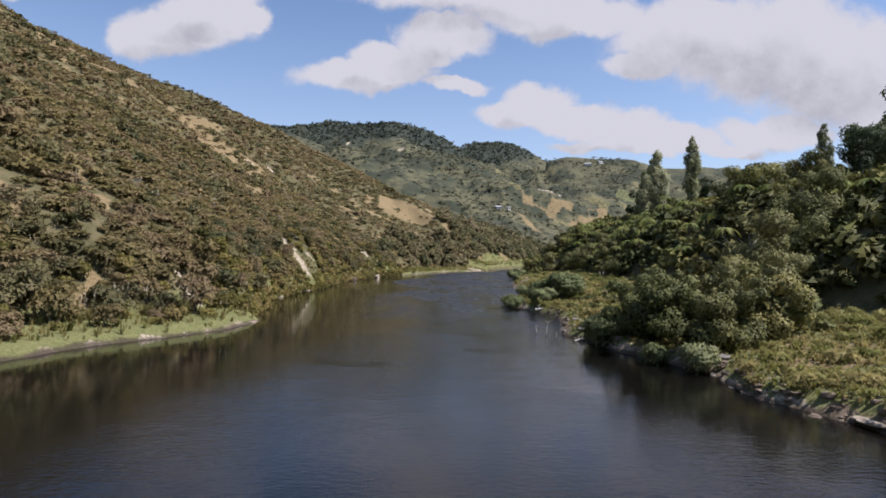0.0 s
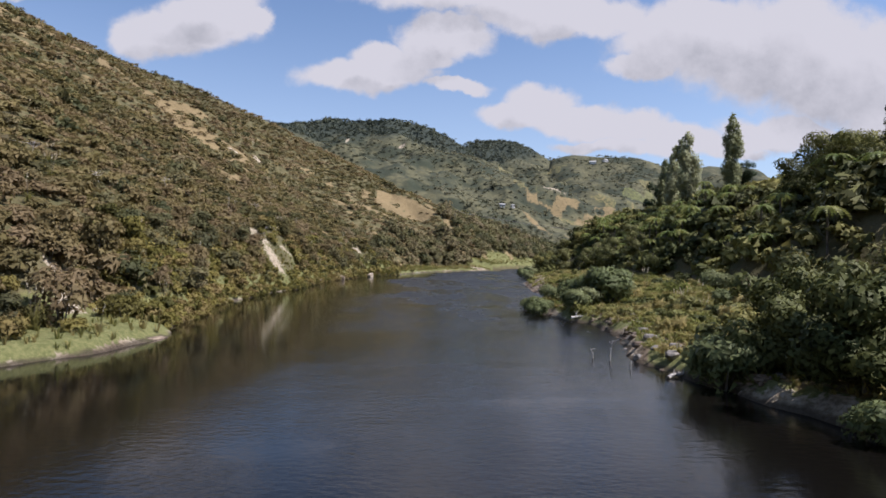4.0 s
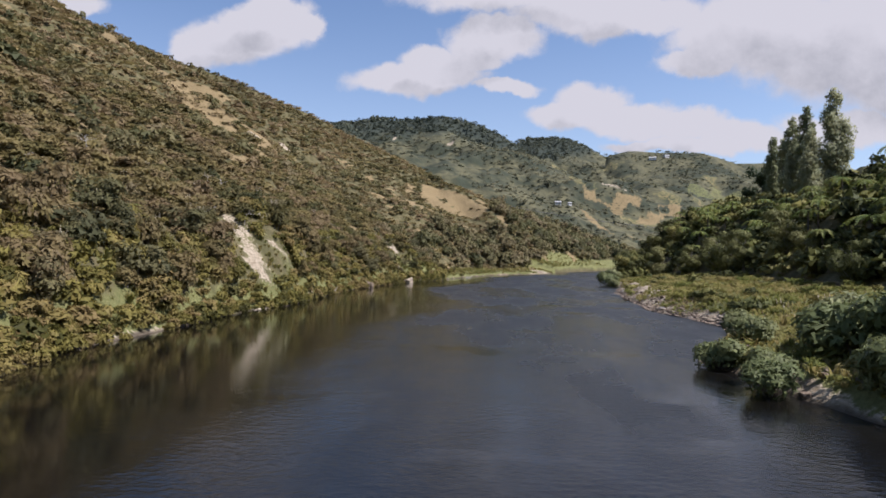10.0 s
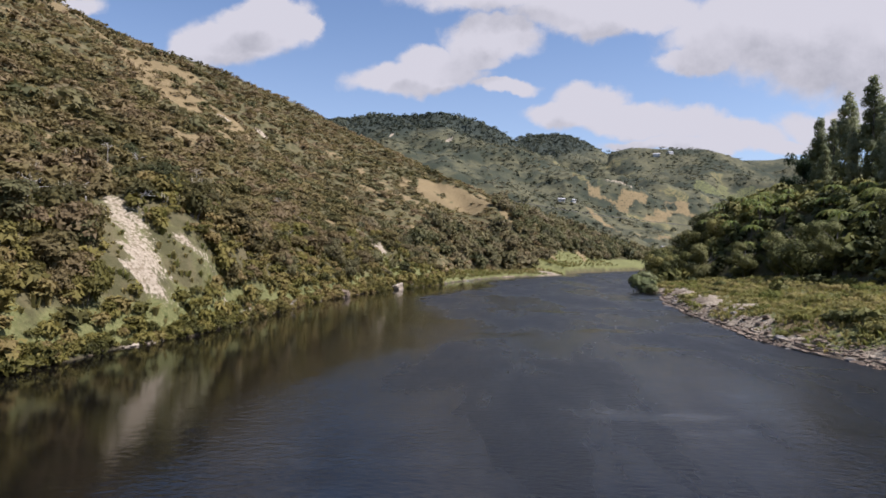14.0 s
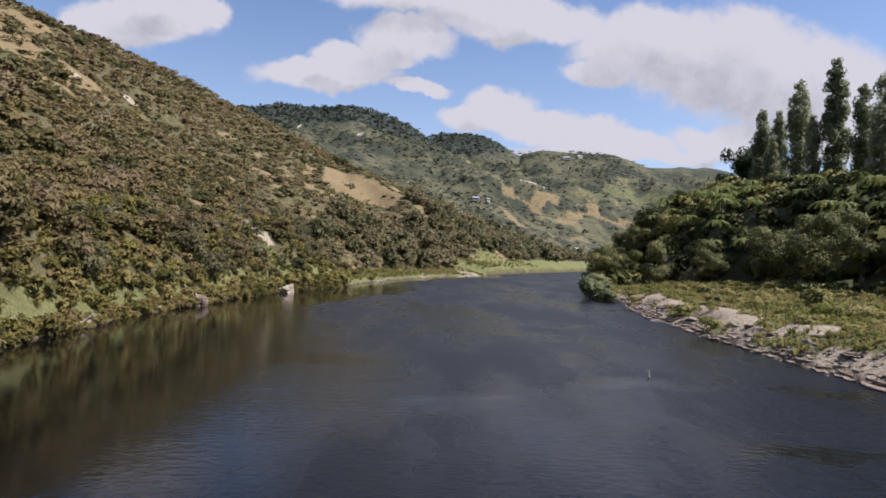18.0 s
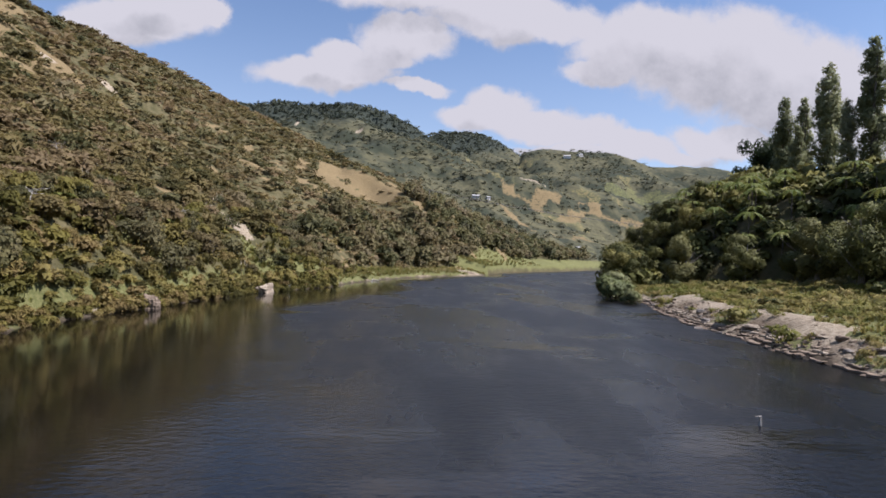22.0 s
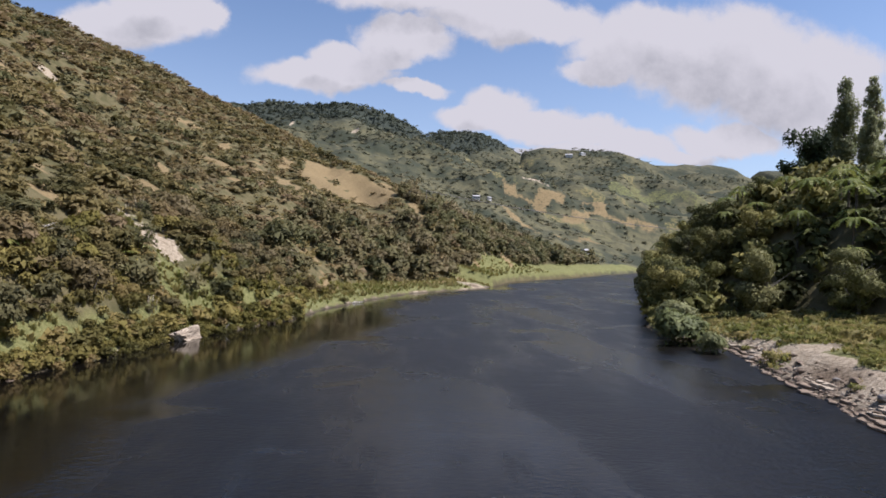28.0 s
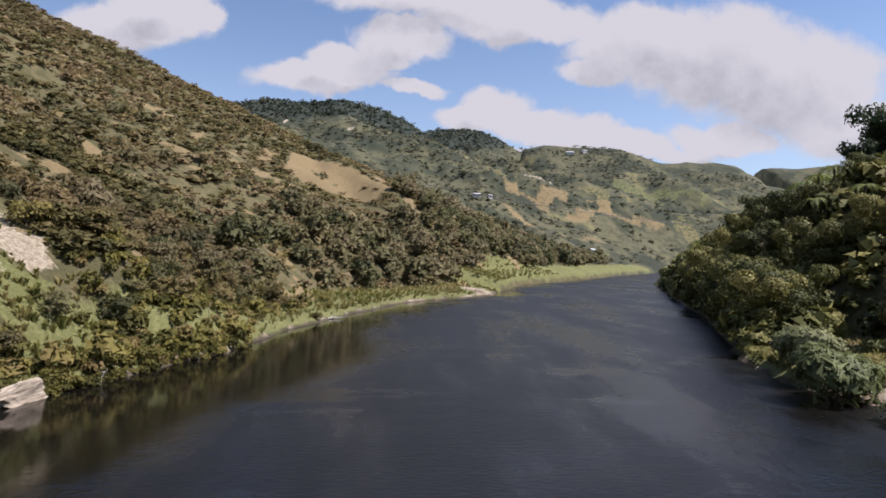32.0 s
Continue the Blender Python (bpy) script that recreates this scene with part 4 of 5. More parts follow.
def tree_fern(rng, high=4.0, reach=2.4, fronds=13):
    base = new("tree_fern")
    part("trunk", mesh_of("trunk", *tubes([([(0, 0, 0), (0.05, 0, high * 0.5), (0, 0.05, high)], [0.16, 0.13, 0.15])], 7)), BARK, base)
    shapes = [frond_mesh(rng, reach * k) for k in (0.85, 1.0, 1.1)]
    for i in range(fronds):
        ob = part("frond", shapes[i % 3], None, base)
        ob.matrix_basis = Matrix.Translation((0, 0, high)) @ Matrix.Rotation(2 * math.pi * i / fronds + rng.normal(0, 0.12), 4, "Z")
    return base


def plant(makers, spots, label, category, group):
    """The first of each kind stands at its own spot, the rest are copies."""
    made = []
    for i, m in enumerate(spots):
        k = i % len(makers)
        if k < len(made) and i >= len(makers):
            copy_thing(made[k], m)
            continue
        ob = makers[k]()
        tagged(ob, label, category, group)
        ob.matrix_basis = m
        made.append(ob)


def shrub(rng, n, size, mat, high=1.0, long=1.0):
    base = new("shrub")
    lines = []
    for i in range(3):
        a, r = 2.1 * i + rng.uniform(-0.5, 0.5), rng.uniform(0.25, 0.6)
        lines.append(([(0.1 * math.cos(a), 0.1 * math.sin(a), 0), (r * 0.6 * math.cos(a), r * 0.6 * math.sin(a), 0.45 * high), (r * math.cos(a), r * math.sin(a), 0.95 * high)], [0.035, 0.022, 0.006]))
    for line in lines:
        part("stem", mesh_of("stem", *tubes([line], 5)), BARK, base)
    part("foliage", leaf_mesh("foliage", dome(rng, n, size, 9, high, long), mat), None, base)
    return base


R = np.random.default_rng(23)
plant([lambda: poplar_tree(R, 24, 2.8), lambda: poplar_tree(R, 22, 3.0), lambda: poplar_tree(R, 25, 2.7)],
      [at(79, 202, 0, 1.0), at(77, 228, 1, 1.24), at(89, 268, 2, 1.18), at(95, 290, 0.5, 1.3), at(99, 314, 3, 0.88, 1.18), at(98, 304, 2.2, 0.8, 1.12),
       at(86, 271, 4, 0.7), at(80, 247, 1.4, 0.68), at(108, 180, 0.3, 0.78), at(84, 216, 2, 0.55), at(75, 236, 5, 0.8), at(92, 297, 3.3, 0.62)],
      "tall narrow green poplar standing on the east bank hill", "tree", "poplars on the hill")
plant([lambda: round_tree(R, "conifer_tree", 15, 6.0, CONIFER, 5200, 0.34, low=0.2), lambda: round_tree(R, "conifer_tree", 13, 5.2, CONIFER, 4600, 0.32, low=0.2)],
      [at(100, 150, 0, 1.25), at(108, 160, 1, 1.5), at(112, 146, 2, 1.35), at(120, 165, 3, 1.5), at(92, 140, 3, 0.9), at(104, 334, 2, 1.0, 1.15), at(111, 338, 4, 1.05, 1.35), at(99, 333, 1, 0.75, 1.0), at(85, 208, 1, 0.55)],
      "dark dense conifer on top of the east bank hill", "tree", "dark conifers")
plant([lambda: round_tree(R, "willow_tree", 11, 5.4, WILLOW, 11000, 0.18, PALE_BARK, long=1.5, low=0.14), lambda: round_tree(R, "willow_tree", 9.5, 5.0, WILLOW, 10000, 0.18, PALE_BARK, long=1.5, low=0.14)],
      [at(36, 74), at(44, 82, 2, 1.05), at(52, 92, 1, 1.0), at(33, 64, 3, 0.7), at(46, 214, 1, 0.9), at(49, 226, 2, 0.85), at(48, 242, 3, 0.7), at(52, 234, 4, 0.85), at(47, 204, 2.6, 0.75),
       at(43, 252, 0.5, 0.85), at(49, 190, 3.6, 0.75), at(46, 176, 5, 0.6), at(43, 158, 1.2, 0.55)],
      "rounded grey-green willow with pale limbs on the terrace", "tree", "willows on the terrace")
plant([lambda: round_tree(R, "bush_tree", 9, 4.4, BUSH, 7000, 0.215, low=0.18), lambda: round_tree(R, "bush_tree", 8, 4.0, BUSH, 6500, 0.21, low=0.15)],
      [at(40.5, 266, 0, 0.9), at(43, 274, 1, 1.0), at(47.5, 284, 2, 1.0), at(51.5, 295, 3, 1.0), at(56.5, 308, 4, 1.1), at(62, 324, 5, 1.1),
       at(35.5, 263, 3, 0.95), at(36.8, 268, 1, 1.1), at(39.6, 275, 2, 1.15), at(43.4, 284, 4, 1.15), at(47.6, 294, 0, 1.15), at(51.6, 305, 5, 1.15), at(56, 317, 2, 1.15),
       at(66, 130, 1, 1.3), at(58, 121, 3, 1.2), at(74, 129, 4, 1.35), at(80, 150, 2, 1.4), at(70, 146, 5, 1.3), at(90, 158, 0, 1.3), at(62, 139, 2, 1.2), at(47, 271, 3, 1.0), at(52, 282, 5, 1.0), at(57, 293, 2, 1.0), at(62, 306, 1, 1.05), at(68, 320, 0, 1.05), at(37, 262, 2, 0.9), at(43, 281, 4, 0.9), at(49, 301, 1, 0.9), at(54, 314, 2, 0.9), at(60, 330, 3, 1.0),
       at(51, 268, 2.4, 0.8), at(60, 282, 0.8, 0.75), at(68, 300, 1.9, 0.7), at(47, 278, 3, 0.8), at(53, 290, 1, 0.8), at(60, 305, 2, 0.85), at(64, 318, 3, 0.85), at(70, 334, 3, 0.8),
       at(60, 120, 1, 0.7), at(54, 136, 2, 0.6), at(56, 104, 0, 0.65)],
      "dense dark green native tree on the shaded bank", "tree", "trees on the east bank")
plant([lambda: round_tree(R, "bush_tree", 6.5, 4.0, WILLOW, 7000, 0.21, low=0.06, long=1.4), lambda: round_tree(R, "bush_tree", 5.5, 3.6, BUSH, 6500, 0.2, low=0.06, long=1.3)],
      [at(18.5, 63, 0, 0.8), at(20, 58, 2, 0.95), at(23, 60, 1, 1.15), at(22.5, 53, 3, 0.85), at(25, 56, 4, 1.1), at(22, 66, 5, 0.95), at(27, 63, 2.5, 1.2), at(29, 57, 1.5, 1.0), at(26, 70, 0.7, 1.1), at(31, 68, 3.2, 1.2),
       at(37.5, 266, 1, 0.7), at(42.5, 279, 3, 0.75), at(51, 301, 5, 0.8)],
      "dense willow bush leaning over the water's edge", "tree", "bushes over the east water's edge")
spots = []
for i in range(110):
    y = R.uniform(85, 345)
    xr = float(np.interp(y, RIGHT_Y, RIGHT_X)) + float(np.interp(y, TERRACE_Y, TERRACE_W))
    spots.append(at(xr + R.uniform(4, 22), y, R.uniform(0, 6.28), R.uniform(0.8, 1.2), R.uniform(0.8, 1.15)))
plant([lambda: tree_fern(R), lambda: tree_fern(R, 3.4, 2.6, 14), lambda: tree_fern(R, 4.6, 2.2, 12)], spots,
      "tree fern with arching green fronds on the bushy hillside", "tree fern", "tree ferns on the east hill")
spots = []
for i in range(300):
    y = R.uniform(40, 300)
    d = R.uniform(1.2, 9.0) + float(np.interp(y, SHELF_Y, SHELF_W)) * R.uniform(0.2, 1.0)
    xl = float(np.interp(y, LEFT_Y, LEFT_X))
    if masks(np.array([xl - d]), np.array([y]))[4][0] < 0.5:
        spots.append(at(xl - d, y, R.uniform(0, 6.28), R.uniform(0.7, 1.7), R.uniform(0.8, 1.25)))
plant([lambda: shrub(R, 1000, 0.115, SCRUB), lambda: shrub(R, 900, 0.115, BANK, 0.8), lambda: shrub(R, 1000, 0.115, WOOD, 1.2), lambda: shrub(R, 900, 0.115, BANK, 1.0, 1.5), lambda: shrub(R, 1000, 0.115, SCRUB, 1.1)],
      spots, "leafy green shrub growing on the steep west bank", "shrub", "shrubs on the west bank")
spots = [at(11.5, 107, 0, 1.5), at(13, 110, 1, 1.5), at(15.5, 103, 2, 1.35), at(12, 115, 3, 1.1), at(17.5, 105, 2, 1.2), at(26.5, 240, 1, 2.1), at(28.5, 246, 2, 1.7), at(27, 234, 2, 1.2), at(20, 50, 1, 1.2), at(18, 54, 2, 1.0),
         at(16, 64, 2.2, 1.6), at(29, 66, 3, 2.2), at(31, 58, 4, 2.0), at(36, 112, 0, 1.5), at(30, 96, 0, 0.9), at(15, 119, 0, 1.2), at(30, 250, 0, 1.4), at(18, 110.5, 3, 2.1), at(20.5, 107, 1, 2.3), at(19, 115, 5, 1.8), at(22.5, 112, 2, 1.9)]
plant([lambda: shrub(R, 2600, 0.075, SALLOW, 1.0, 2.0), lambda: shrub(R, 2400, 0.075, SALLOW, 0.85, 2.0)], spots,
      "silvery grey-green sallow bush at the water's edge", "shrub", "sallow bushes along the east bank")
PLUME = leaf_material("plume", [(0.42, 0.36, 0.24), (0.55, 0.48, 0.34), (0.62, 0.56, 0.42)], 0.1, 0.0)


def toetoe(rng, tall=1.5):
    """A tussock of long arching blades with pale plumes on tall stalks."""
    base = new("toetoe_grass")
    part("blades", leaf_mesh("blades", tuft(rng, 90, tall, 1.1, 0.022), GRASS), None, base, "arching green blade tussock")
    for i in range(4):
        a, r, h = rng.uniform(0, 6.28), rng.uniform(0.2, 0.7), tall * rng.uniform(1.35, 1.8)
        p, q = np.array([0.1 * math.cos(a), 0.1 * math.sin(a), 0]), np.array([r * math.cos(a), r * math.sin(a), h])
        stalk = part("stalk", mesh_of("stalk", *tubes([([p, (p + q) / 2 + np.array([0, 0, 0.1 * h]), q], [0.012, 0.01, 0.006])], 4)), BARK, base)
        blobs = [tuple(q + np.array([0.04 * r * math.cos(a) * k, 0.04 * r * math.sin(a) * k, 0.11 * k])) + (0.045 * (1.2 - 0.22 * k), 1.6) for k in range(4)]
        part("plume", leaf_mesh("plume", leaves(rng, blobs, 60, 0.035, 0.3, 1.8, 0.4), PLUME), None, stalk, "pale cream feathery plume")
    return base


spots = []
for i in range(64):
    y = R.uniform(60, 262) if i % 4 else R.uniform(60, 130)
    x = float(np.interp(y, LEFT_Y, LEFT_X)) - R.uniform(1.0, 26.0) if i % 4 else float(np.interp(y, RIGHT_Y, RIGHT_X)) + R.uniform(3.0, 16.0)
    spots.append(at(x, y, R.uniform(0, 6.28), R.uniform(0.8, 1.4)))
plant([lambda: toetoe(R), lambda: toetoe(R, 1.3), lambda: toetoe(R, 1.7)], spots, "toetoe tussock with pale feathery plumes on the river bank", "grass", "toetoe tussocks on the banks")
spots = [at(-36, 226, 0, 0.8, 0.6), at(-35, 232, 1, 0.7, 0.7), at(-38, 118, 2, 0.8, 0.7), at(-37, 181, 3, 0.8, 0.6), at(-45, 92, 1, 0.9, 0.8), at(-34, 243, 4, 0.6, 0.6), at(-40, 210, 2, 0.8, 0.8), at(-42, 190, 5, 0.8, 0.8), at(-44, 140, 2, 0.9, 0.7)]
plant([lambda: tree_fern(R, 3.2, 2.2, 13)], spots, "bright green tree fern among the west bank scrub", "tree fern", "tree ferns on the west bank")
# ---- rocks, driftwood, line and houses ----
def rock_material(name, dark, pale):
    m, n, b = material(name, 0.92, 0.2)
    p = n.add("TexCoord").outputs["Object"]
    layer = n.noise(n.vec("MULTIPLY", p, (0.6, 0.6, 5.0)).outputs[0], 1.6, 5, 0.6)
    grain = n.noise(p, 9.0, 6, 0.7)
    c = n.mix(n.ramp(layer, 0.35, 0.68), dark, pale)
    c = n.mix(n.ramp(grain, 0.3, 0.75, 0.0, 0.55), c, n.mix(1.0, c, (0.55, 0.52, 0.48), "MULTIPLY"))
    n.put(b.inputs["Base Color"], c)
    n.put(b.inputs["Normal"], n.add("Bump", Strength=0.8, Distance=0.06, Height=n.math("ADD", layer, grain)))
    return m


MUDSTONE = rock_material("mudstone", (0.13, 0.095, 0.068), (0.32, 0.25, 0.18))
PALE_STONE = rock_material("pale_mudstone", (0.27, 0.215, 0.155), (0.50, 0.42, 0.315))
GREY_STONE = rock_material("grey_stone", (0.16, 0.14, 0.12), (0.34, 0.31, 0.27))
DRIFT = bark_material("driftwood", (0.26, 0.23, 0.20), (0.58, 0.54, 0.48))


def rock(name, rng, sx, sy, sz, mat, rough=0.28, cuts=7, fine=2):
    """A stone with flat broken faces and worn edges."""
    bm = bmesh.new()
    bmesh.ops.create_icosphere(bm, subdivisions=fine, radius=1.0)
    planes = [(Vector(rng.normal(size=3)).normalized(), rng.uniform(0.55, 0.85)) for _ in range(cuts)] + [(Vector((0, 0, 1)), 0.6)]
    off = Vector(rng.uniform(-50, 50, 3))
    for v in bm.verts:
        p = v.co.copy()
        for nrm, d in planes:
            over = p.dot(nrm) - d
            if over > 0:
                p -= nrm * over * 0.92
        p *= 1 + rough * 0.5 * noise.noise(p * 1.7 + off) + rough * 0.25 * noise.noise(p * 5 + off)
        v.co = Vector((p.x * sx, p.y * sy, p.z * sz))
    me = bpy.data.meshes.new(name)
    bm.to_mesh(me)
    bm.free()
    me.materials.append(mat)
    return new(name, me)


def stand(x, y, z=None, turn=0.0, scale=1.0, tip=0.0):
    if z is None:
        z = max(float(height(np.array([x]), np.array([y]))[0]), -0.1)
    return Matrix.Translation((x, y, z)) @ Matrix.Rotation(turn, 4, "Z") @ Matrix.Rotation(tip, 4, "Y") @ Matrix.Diagonal((scale, scale, scale, 1))


Q = np.random.default_rng(5)
slab = rock("flat_rock", Q, 1.3, 3.0, 1.3, PALE_STONE, 0.55, 9, 4)
tagged(slab, "pale tilted mudstone slab at the foot of the west bank", "rock")
slab.matrix_basis = stand(-26.3, 240.2, 0.15, -0.15, 1.0, -0.55)
block = rock("rock_outcrop", Q, 0.8, 1.1, 1.5, MUDSTONE, 0.6, 9, 4)
tagged(block, "grey upright rock outcrop rising from the water's edge", "rock")
block.matrix_basis = stand(-30.7, 209.8, 0.35)
ledge = rock("rock_ledge", Q, 1.5, 6.0, 0.5, PALE_STONE, 0.6, 9, 4)
tagged(ledge, "long low pale rock ledge below the landslip", "rock")
ledge.matrix_basis = stand(-33.6, 153.8, 0.05, 0.12)
nose_rock = rock("rock_ledge", Q, 0.5, 3.4, 0.3, MUDSTONE, 0.6, 9, 4)
tagged(nose_rock, "low pale rock ledge at the point of the bank", "rock")
nose_rock.matrix_basis = stand(-24.6, 79.5, 0.05, -0.2)

places = [(y + Q.uniform(-0.8, 0.8), Q.uniform(-0.1, 4.6)) for y in np.arange(172, 238, 5.0)] + [(y, Q.uniform(0, 2.0)) for y in np.arange(131, 160, 4)] + [(y, Q.uniform(-0.1, 1.0)) for y in np.arange(30, 60, 5)]
kinds = []
for i, (y, d) in enumerate(places):
    x = float(np.interp(y, RIGHT_Y, RIGHT_X)) + d
    turn = math.atan2(float(np.interp(y - 3, RIGHT_Y, RIGHT_X) - np.interp(y + 3, RIGHT_Y, RIGHT_X)), 6.0) + Q.normal(0, 0.25)
    m = stand(x, y, max(float(height(np.array([x]), np.array([y]))[0]), 0) - 0.12, turn, Q.uniform(0.4, 1.0), Q.normal(0.05, 0.05))
    if i < 6:
        ob = rock("flat_rock", Q, 1.0, 2.2, 0.34, PALE_STONE if i % 2 else MUDSTONE, 0.5, 8, 3)
        tagged(ob, "layered pale brown mudstone slab on the east bank", "rock", "mudstone slabs on the east bank")
        ob.matrix_basis = m
        kinds.append(ob)
    else:
        copy_thing(kinds[i % 6], m)



def strata(rng, length, beds):
    """Thin mudstone beds stepping back from the water, each with a broken front edge."""
    base, n = new("rock_ledge"), 22
    for k in range(beds):
        ys = np.linspace(-length / 2, length / 2, n) * rng.uniform(0.75, 1.05)
        step = np.repeat(rng.normal(0, 0.16, n // 2), 2)
        front = 0.5 * k + step + rng.normal(0, 0.05, n) + 0.9 * (2 * ys / length) ** 4
        z0, thick = 0.19 * k - 0.06, rng.uniform(0.14, 0.22)
        top = z0 + thick + rng.normal(0, 0.018, n)
        co, fa = [], []
        for i in range(n):
            co += [(front[i] + 0.06, ys[i], z0), (front[i], ys[i], z0 + thick * 0.45), (front[i] + 0.05, ys[i], top[i]), (front[i] + 1.5, ys[i], top[i] - 0.02)]
        for i in range(n - 1):
            a, b = 4 * i, 4 * i + 4
            fa += [(a, b, b + 1, a + 1), (a + 1, b + 1, b + 2, a + 2), (a + 2, b + 2, b + 3, a + 3)]
        part("bed", mesh_of("bed", co, fa), MUDSTONE if k < 2 else PALE_STONE, base)
    return base


kinds = []
for i, y in enumerate(np.arange(134, 240, 5.2)):
    x = float(shores(np.array([y]))[1][0])
    turn = math.atan2(float(np.interp(y - 3, RIGHT_Y, RIGHT_X) - np.interp(y + 3, RIGHT_Y, RIGHT_X)), 6.0)
    m = stand(x - 0.1, y, 0.0, turn, Q.uniform(0.85, 1.15), Q.normal(0.0, 0.02))
    if i < 5:
        ob = strata(Q, 6.4, 3 + i % 3)
        tagged(ob, "stepped ledge of thin layered mudstone beds at the water's edge", "rock", "mudstone ledges on the east bank")
        ob.matrix_basis = m
        kinds.append(ob)
    else:
        copy_thing(kinds[i % 5], m)


def rubble():
    """Broken stones strewn along the eroded east bank."""
    shapes = []
    for i in range(6):
        bm = bmesh.new()
        bmesh.ops.create_icosphere(bm, subdivisions=1, radius=1.0)
        co = np.array([tuple(v.co) for v in bm.verts]) * Q.uniform(0.7, 1.2, (len(bm.verts), 1)) * np.array([1.0, 0.75, 0.55])
        fa = np.array([[v.index for v in f.verts] for f in bm.faces])
        bm.free()
        shapes.append((co, fa, np.zeros(len(co))))
    y = Q.uniform(26, 240, 3600)
    d = np.abs(Q.normal(0.0, 1.5, len(y))) - 0.3
    x = shores(y)[1] + d
    keep = fbm(x / 4, y / 6, 3, 131) > np.where(y > 130, -0.25, 0.1)
    h = Heap()
    strew(h, shapes, x[keep], y[keep], 0.09, 0.36, sink=0.2)
    h.done("bank_rubble", MUDSTONE, "broken pale brown stones strewn along the eroded bank", "stones", False)


rubble()
kinds = []
for i in range(150):
    west = i % 15 == 0
    y = Q.uniform(60, 262) if west else (Q.uniform(140, 236) if i % 2 else Q.uniform(30, 130))
    x = float(np.interp(y, LEFT_Y, LEFT_X)) + Q.uniform(-0.6, 0.3) if west else float(np.interp(y, RIGHT_Y, RIGHT_X)) + Q.uniform(-0.6, 3.0)
    m = stand(x, y, None, Q.uniform(0, 6.28), Q.uniform(0.4, 1.3))
    if i < 5:
        ob = rock("boulder", Q, 0.55, 0.45, 0.36, (MUDSTONE, GREY_STONE, MUDSTONE, GREY_STONE, MUDSTONE)[i], 0.35, 6)
        tagged(ob, "weathered brown-grey boulder at the water's edge", "boulder", "boulders along the river")
        ob.matrix_basis = m
        kinds.append(ob)
    else:
        copy_thing(kinds[i % 5], m)


def snag(rng, high, lean, twigs, radius=0.06):
    """A dead branch standing in the shallows."""
    base = new("dead_branch")
    top = (lean[0], lean[1], high)
    mid = (lean[0] * 0.35, lean[1] * 0.35, high * 0.55)
    part("stem", mesh_of("stem", *tubes([([(0, 0, -0.5), mid, top], [radius, radius * 0.75, radius * 0.2])], 6)), DRIFT, base)
    for i in range(twigs):
        t = rng.uniform(0.35, 0.9)
        p = np.array(mid) * (1 - t) + np.array(top) * t
        d = np.array([rng.normal(), rng.normal(), rng.uniform(0.1, 0.8)]) * high * 0.3
        part("twig", mesh_of("twig", *tubes([([p, p + d * 0.6, p + d], [radius * 0.4, radius * 0.28, radius * 0.08])], 5)), DRIFT, base)
    return base


def log(rng, length, radius, twigs):
    base = new("driftwood_log")
    part("trunk", mesh_of("trunk", *tubes([([(-length / 2, 0, 0.02), (-length * 0.1, 0.1, 0.12), (length * 0.3, -0.05, 0.15), (length / 2, 0.1, 0.3)], [radius, radius * 0.9, radius * 0.7, radius * 0.3])], 8)), DRIFT, base)
    for i in range(twigs):
        x = rng.uniform(-0.3, 0.45) * length
        d = np.array([rng.normal(0, 0.4), rng.normal(0, 0.6), rng.uniform(0.4, 1.0)]) * length * 0.3
        p = np.array([x, 0, 0.1])
        part("branch", mesh_of("branch", *tubes([([p, p + d * 0.5, p + d], [radius * 0.5, radius * 0.3, radius * 0.08])], 5)), DRIFT, base)
    return base


for x, y, h, lean, k in ((11.9, 73.4, 1.5, (0.3, 0.1), 4), (11.0, 74.4, 0.7, (-0.2, 0.1), 2), (12.4, 70.0, 0.6, (0.1, 0), 1), (13.8, 73.8, 0.5, (0, 0), 1), (7.5, 168.6, 0.35, (0.05, 0), 1), (11.9, 116.5, 0.7, (0.5, 0.1), 2), (-24.2, 246.0, 1.0, (0.5, 0.2), 3)):
    ob = snag(Q, h, lean, k)
    tagged(ob, "bleached dead branch sticking out of the river shallows", "branch", "dead branches in the shallows")
    ob.matrix_basis = stand(x, y, 0.0)
for i in range(16):
    y = Q.uniform(95, 290)
    x = float(np.interp(y, LEFT_Y, LEFT_X) - np.interp(y, SHELF_Y, SHELF_W)) - Q.uniform(5, 22)
    ob = snag(Q, Q.uniform(2.0, 3.4), (Q.normal(0, 0.5), Q.normal(0, 0.5)), 12, 0.05)
    ob.name = "dead_shrub"
    tagged(ob, "bare grey dead shrub standing among the hillside scrub", "shrub", "dead shrubs on the west bank")
    ob.matrix_basis = stand(x, y, None)
for x, y, l, turn, k in ((39.8, 279.5, 4.5, 0.2, 4), (14.6, 67.5, 1.8, 0.6, 3), (-13.0, 294.5, 3.0, 0.4, 3), (-32.6, 186.5, 3.5, 1.7, 3), (15.5, 100.2, 2.5, 0.4, 4), (21.5, 52.5, 2.6, 1.2, 5)):
    ob = log(Q, l, 0.13, k)
    tagged(ob, "bleached driftwood log lying along the bank", "log", "driftwood logs")
    ob.matrix_basis = stand(x, y, max(float(height(np.array([x]), np.array([y]))[0]), 0.0) + 0.05, turn)


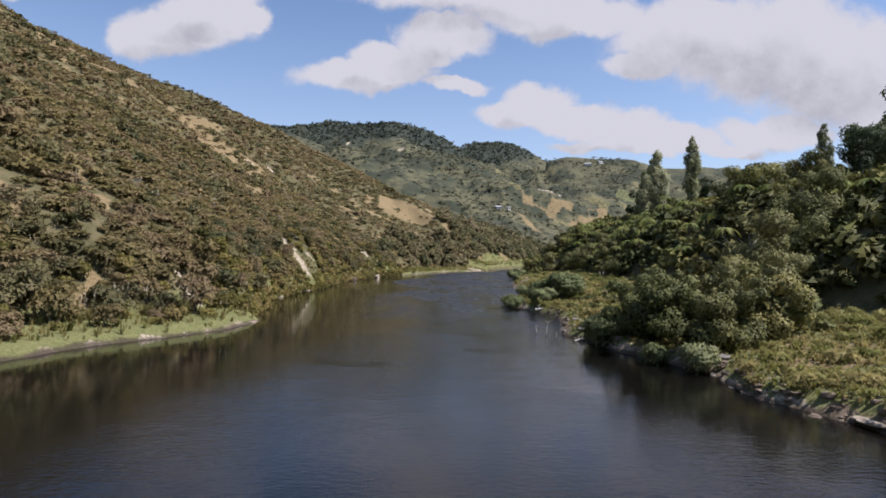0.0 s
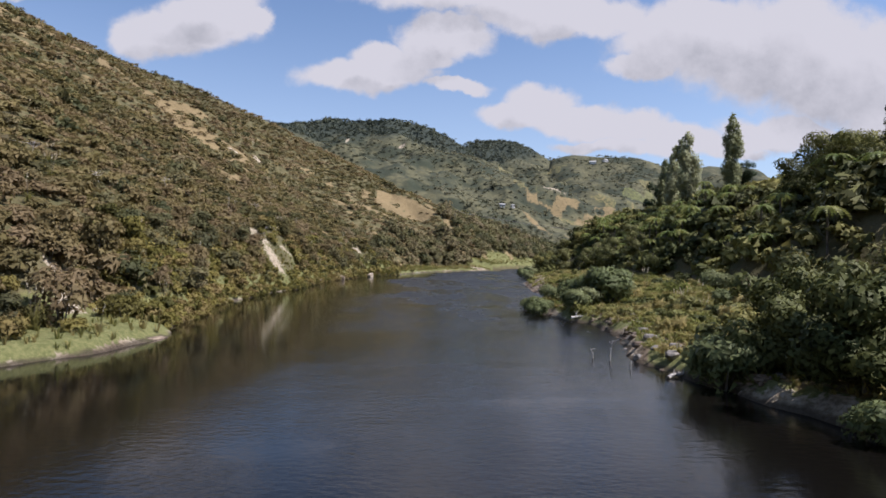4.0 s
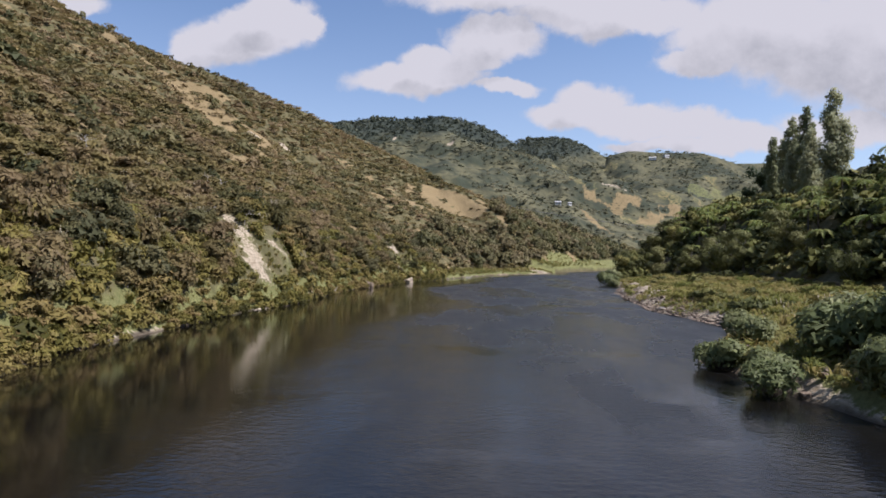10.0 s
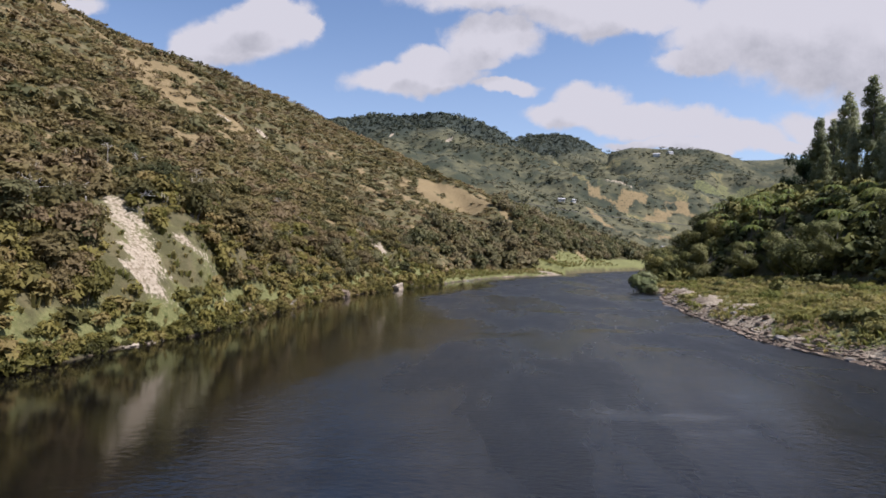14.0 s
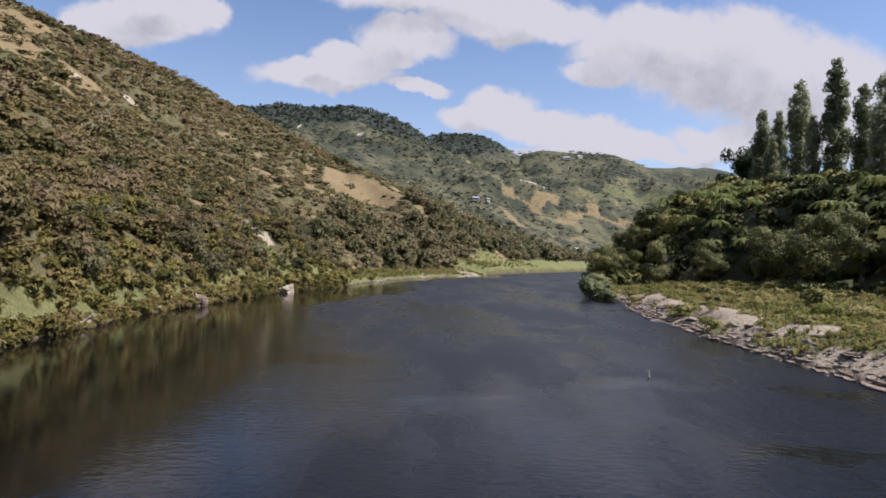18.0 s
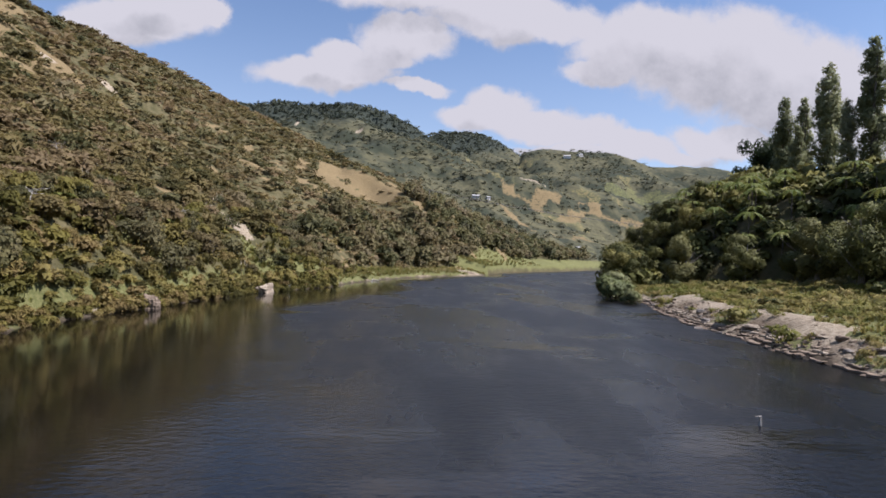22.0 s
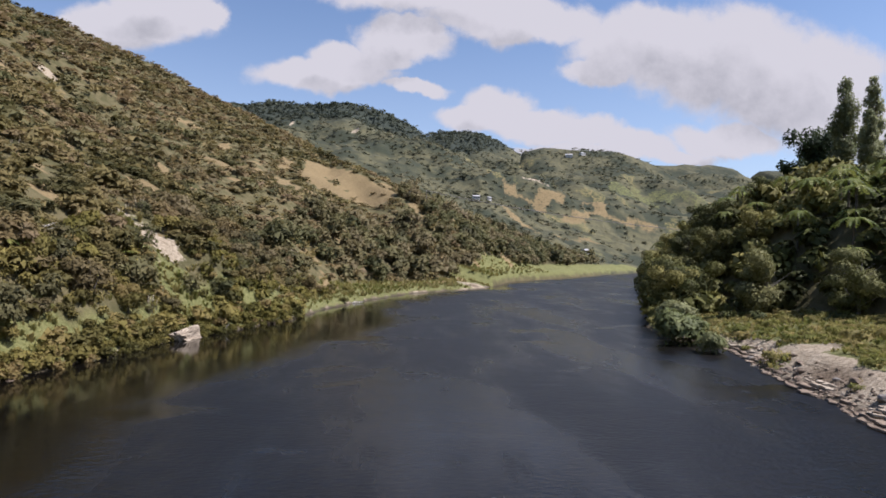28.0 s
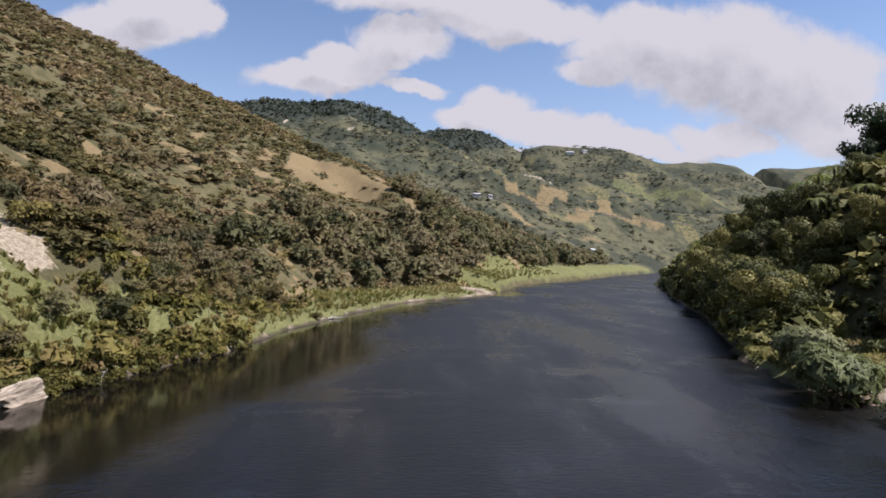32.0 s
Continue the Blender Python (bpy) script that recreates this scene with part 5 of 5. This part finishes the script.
def plain(name, colour, rough=0.7, metal=0.0):
    m, n, b = material(name, rough, 0.4)
    p = n.add("TexCoord").outputs["Object"]
    v = n.noise(p, 3.0, 5, 0.6)
    n.put(b.inputs["Base Color"], n.mix(n.ramp(v, 0.3, 0.7), tuple(c * 0.85 for c in colour), colour))
    b.inputs["Metallic"].default_value = metal
    return m


WIRE, TIMBER, WALL, ROOF, GLASS = plain("wire", (0.13, 0.12, 0.11), 0.6, 0.2), plain("pole_timber", (0.22, 0.19, 0.16)), plain("white_wall", (0.56, 0.54, 0.50)), plain("pale_roof", (0.42, 0.41, 0.39), 0.6), plain("dark_glass", (0.04, 0.05, 0.06), 0.15)


def wire(a, b, sag, name):
    pts = []
    for i in range(25):
        t = i / 24
        p = np.array(a) * (1 - t) + np.array(b) * t
        p[2] -= 4 * sag * t * (1 - t)
        pts.append(p)
    me = mesh_of(name, *tubes([(pts, [0.06] * 25)], 5))
    me.materials.append(WIRE)
    return tagged(new(name, me), "thin grey power line spanning the river", "power line", "power lines over the river")


def pole(x, y, high):
    base = new("power_pole")
    part("mast", mesh_of("mast", *tubes([([(0, 0, 0), (0, 0, high)], [0.16, 0.11])], 8)), TIMBER, base)
    arm = part("crossarm", mesh_of("crossarm", *tubes([([(0, -0.9, high - 0.4), (0, 0.9, high - 0.4)], [0.07, 0.07])], 4)), TIMBER, base)
    for s in (-0.8, 0.8):
        part("insulator", mesh_of("insulator", *tubes([([(0, s, high - 0.36), (0, s, high - 0.24), (0, s, high - 0.12)], [0.06, 0.08, 0.03])], 8)), WALL, arm)
    tagged(base, "grey timber power pole with a crossarm", "power pole", "power poles")
    base.matrix_basis = Matrix.Translation((x, y, float(height(np.array([x]), np.array([y]))[0])))
    return float(base.matrix_basis.translation.z) + high - 0.12


za, zb = pole(4, 424, 8), pole(128, 428, 9)
for s in (-0.8, 0.8):
    wire((4, 424 + s, za), (128, 428 + s, zb), 2.0, "power_line")


def box(name, lo, hi, mat, parent):
    x0, y0, z0 = lo
    x1, y1, z1 = hi
    co = [(x0, y0, z0), (x1, y0, z0), (x1, y1, z0), (x0, y1, z0), (x0, y0, z1), (x1, y0, z1), (x1, y1, z1), (x0, y1, z1)]
    fa = [(3, 2, 1, 0), (4, 5, 6, 7), (0, 1, 5, 4), (1, 2, 6, 5), (2, 3, 7, 6), (3, 0, 4, 7)]
    return part(name, mesh_of(name, co, fa), mat, parent)


def house(x, y, l, w, h, turn, label):
    base = new("house")
    box("wall", (-l / 2, -w / 2, -1.5), (l / 2, w / 2, h), WALL, base)
    e, r = 0.5, h + w * 0.28
    co = [(-l / 2 - e, -w / 2 - e, h - 0.1), (l / 2 + e, -w / 2 - e, h - 0.1), (l / 2 + e, 0, r), (-l / 2 - e, 0, r), (-l / 2 - e, w / 2 + e, h - 0.1), (l / 2 + e, w / 2 + e, h - 0.1)]
    co += [(p[0], p[1], p[2] + 0.18) for p in co]
    fa = [(6, 7, 8, 9), (9, 8, 11, 10), (0, 3, 2, 1), (3, 4, 5, 2), (0, 1, 7, 6), (4, 10, 11, 5), (0, 6, 9, 3), (3, 9, 10, 4), (1, 2, 8, 7), (2, 5, 11, 8)]
    part("roof", mesh_of("roof", co, fa), ROOF, base)
    for i in range(3):
        cx = (i - 1) * l * 0.3
        if i == 1:
            box("door", (cx - 0.5, -w / 2 - 0.06, 0), (cx + 0.5, -w / 2, 2.05), TIMBER, base)
        else:
            box("window", (cx - 0.8, -w / 2 - 0.05, 0.9), (cx + 0.8, -w / 2, 2.1), GLASS, base)
    tagged(base, label, "house", "farmhouses on the far hillside")
    base.matrix_basis = stand(x, y, None, turn)


house(66, 800, 7, 4.5, 2.6, 0.1, "white farmhouse with a pale gabled roof on the hillside")
house(80, 806, 4, 3, 2.2, 0.5, "small white shed beside the hillside farmhouse")
house(300, 1330, 13, 8, 3.4, -0.2, "distant white farmhouse on the far slope")
house(330, 1345, 10, 7, 3.2, 0.4, "distant pale farm building on the far slope")
house(150, 700, 5, 4, 2.4, 0.6, "small pale barn near the river bend")
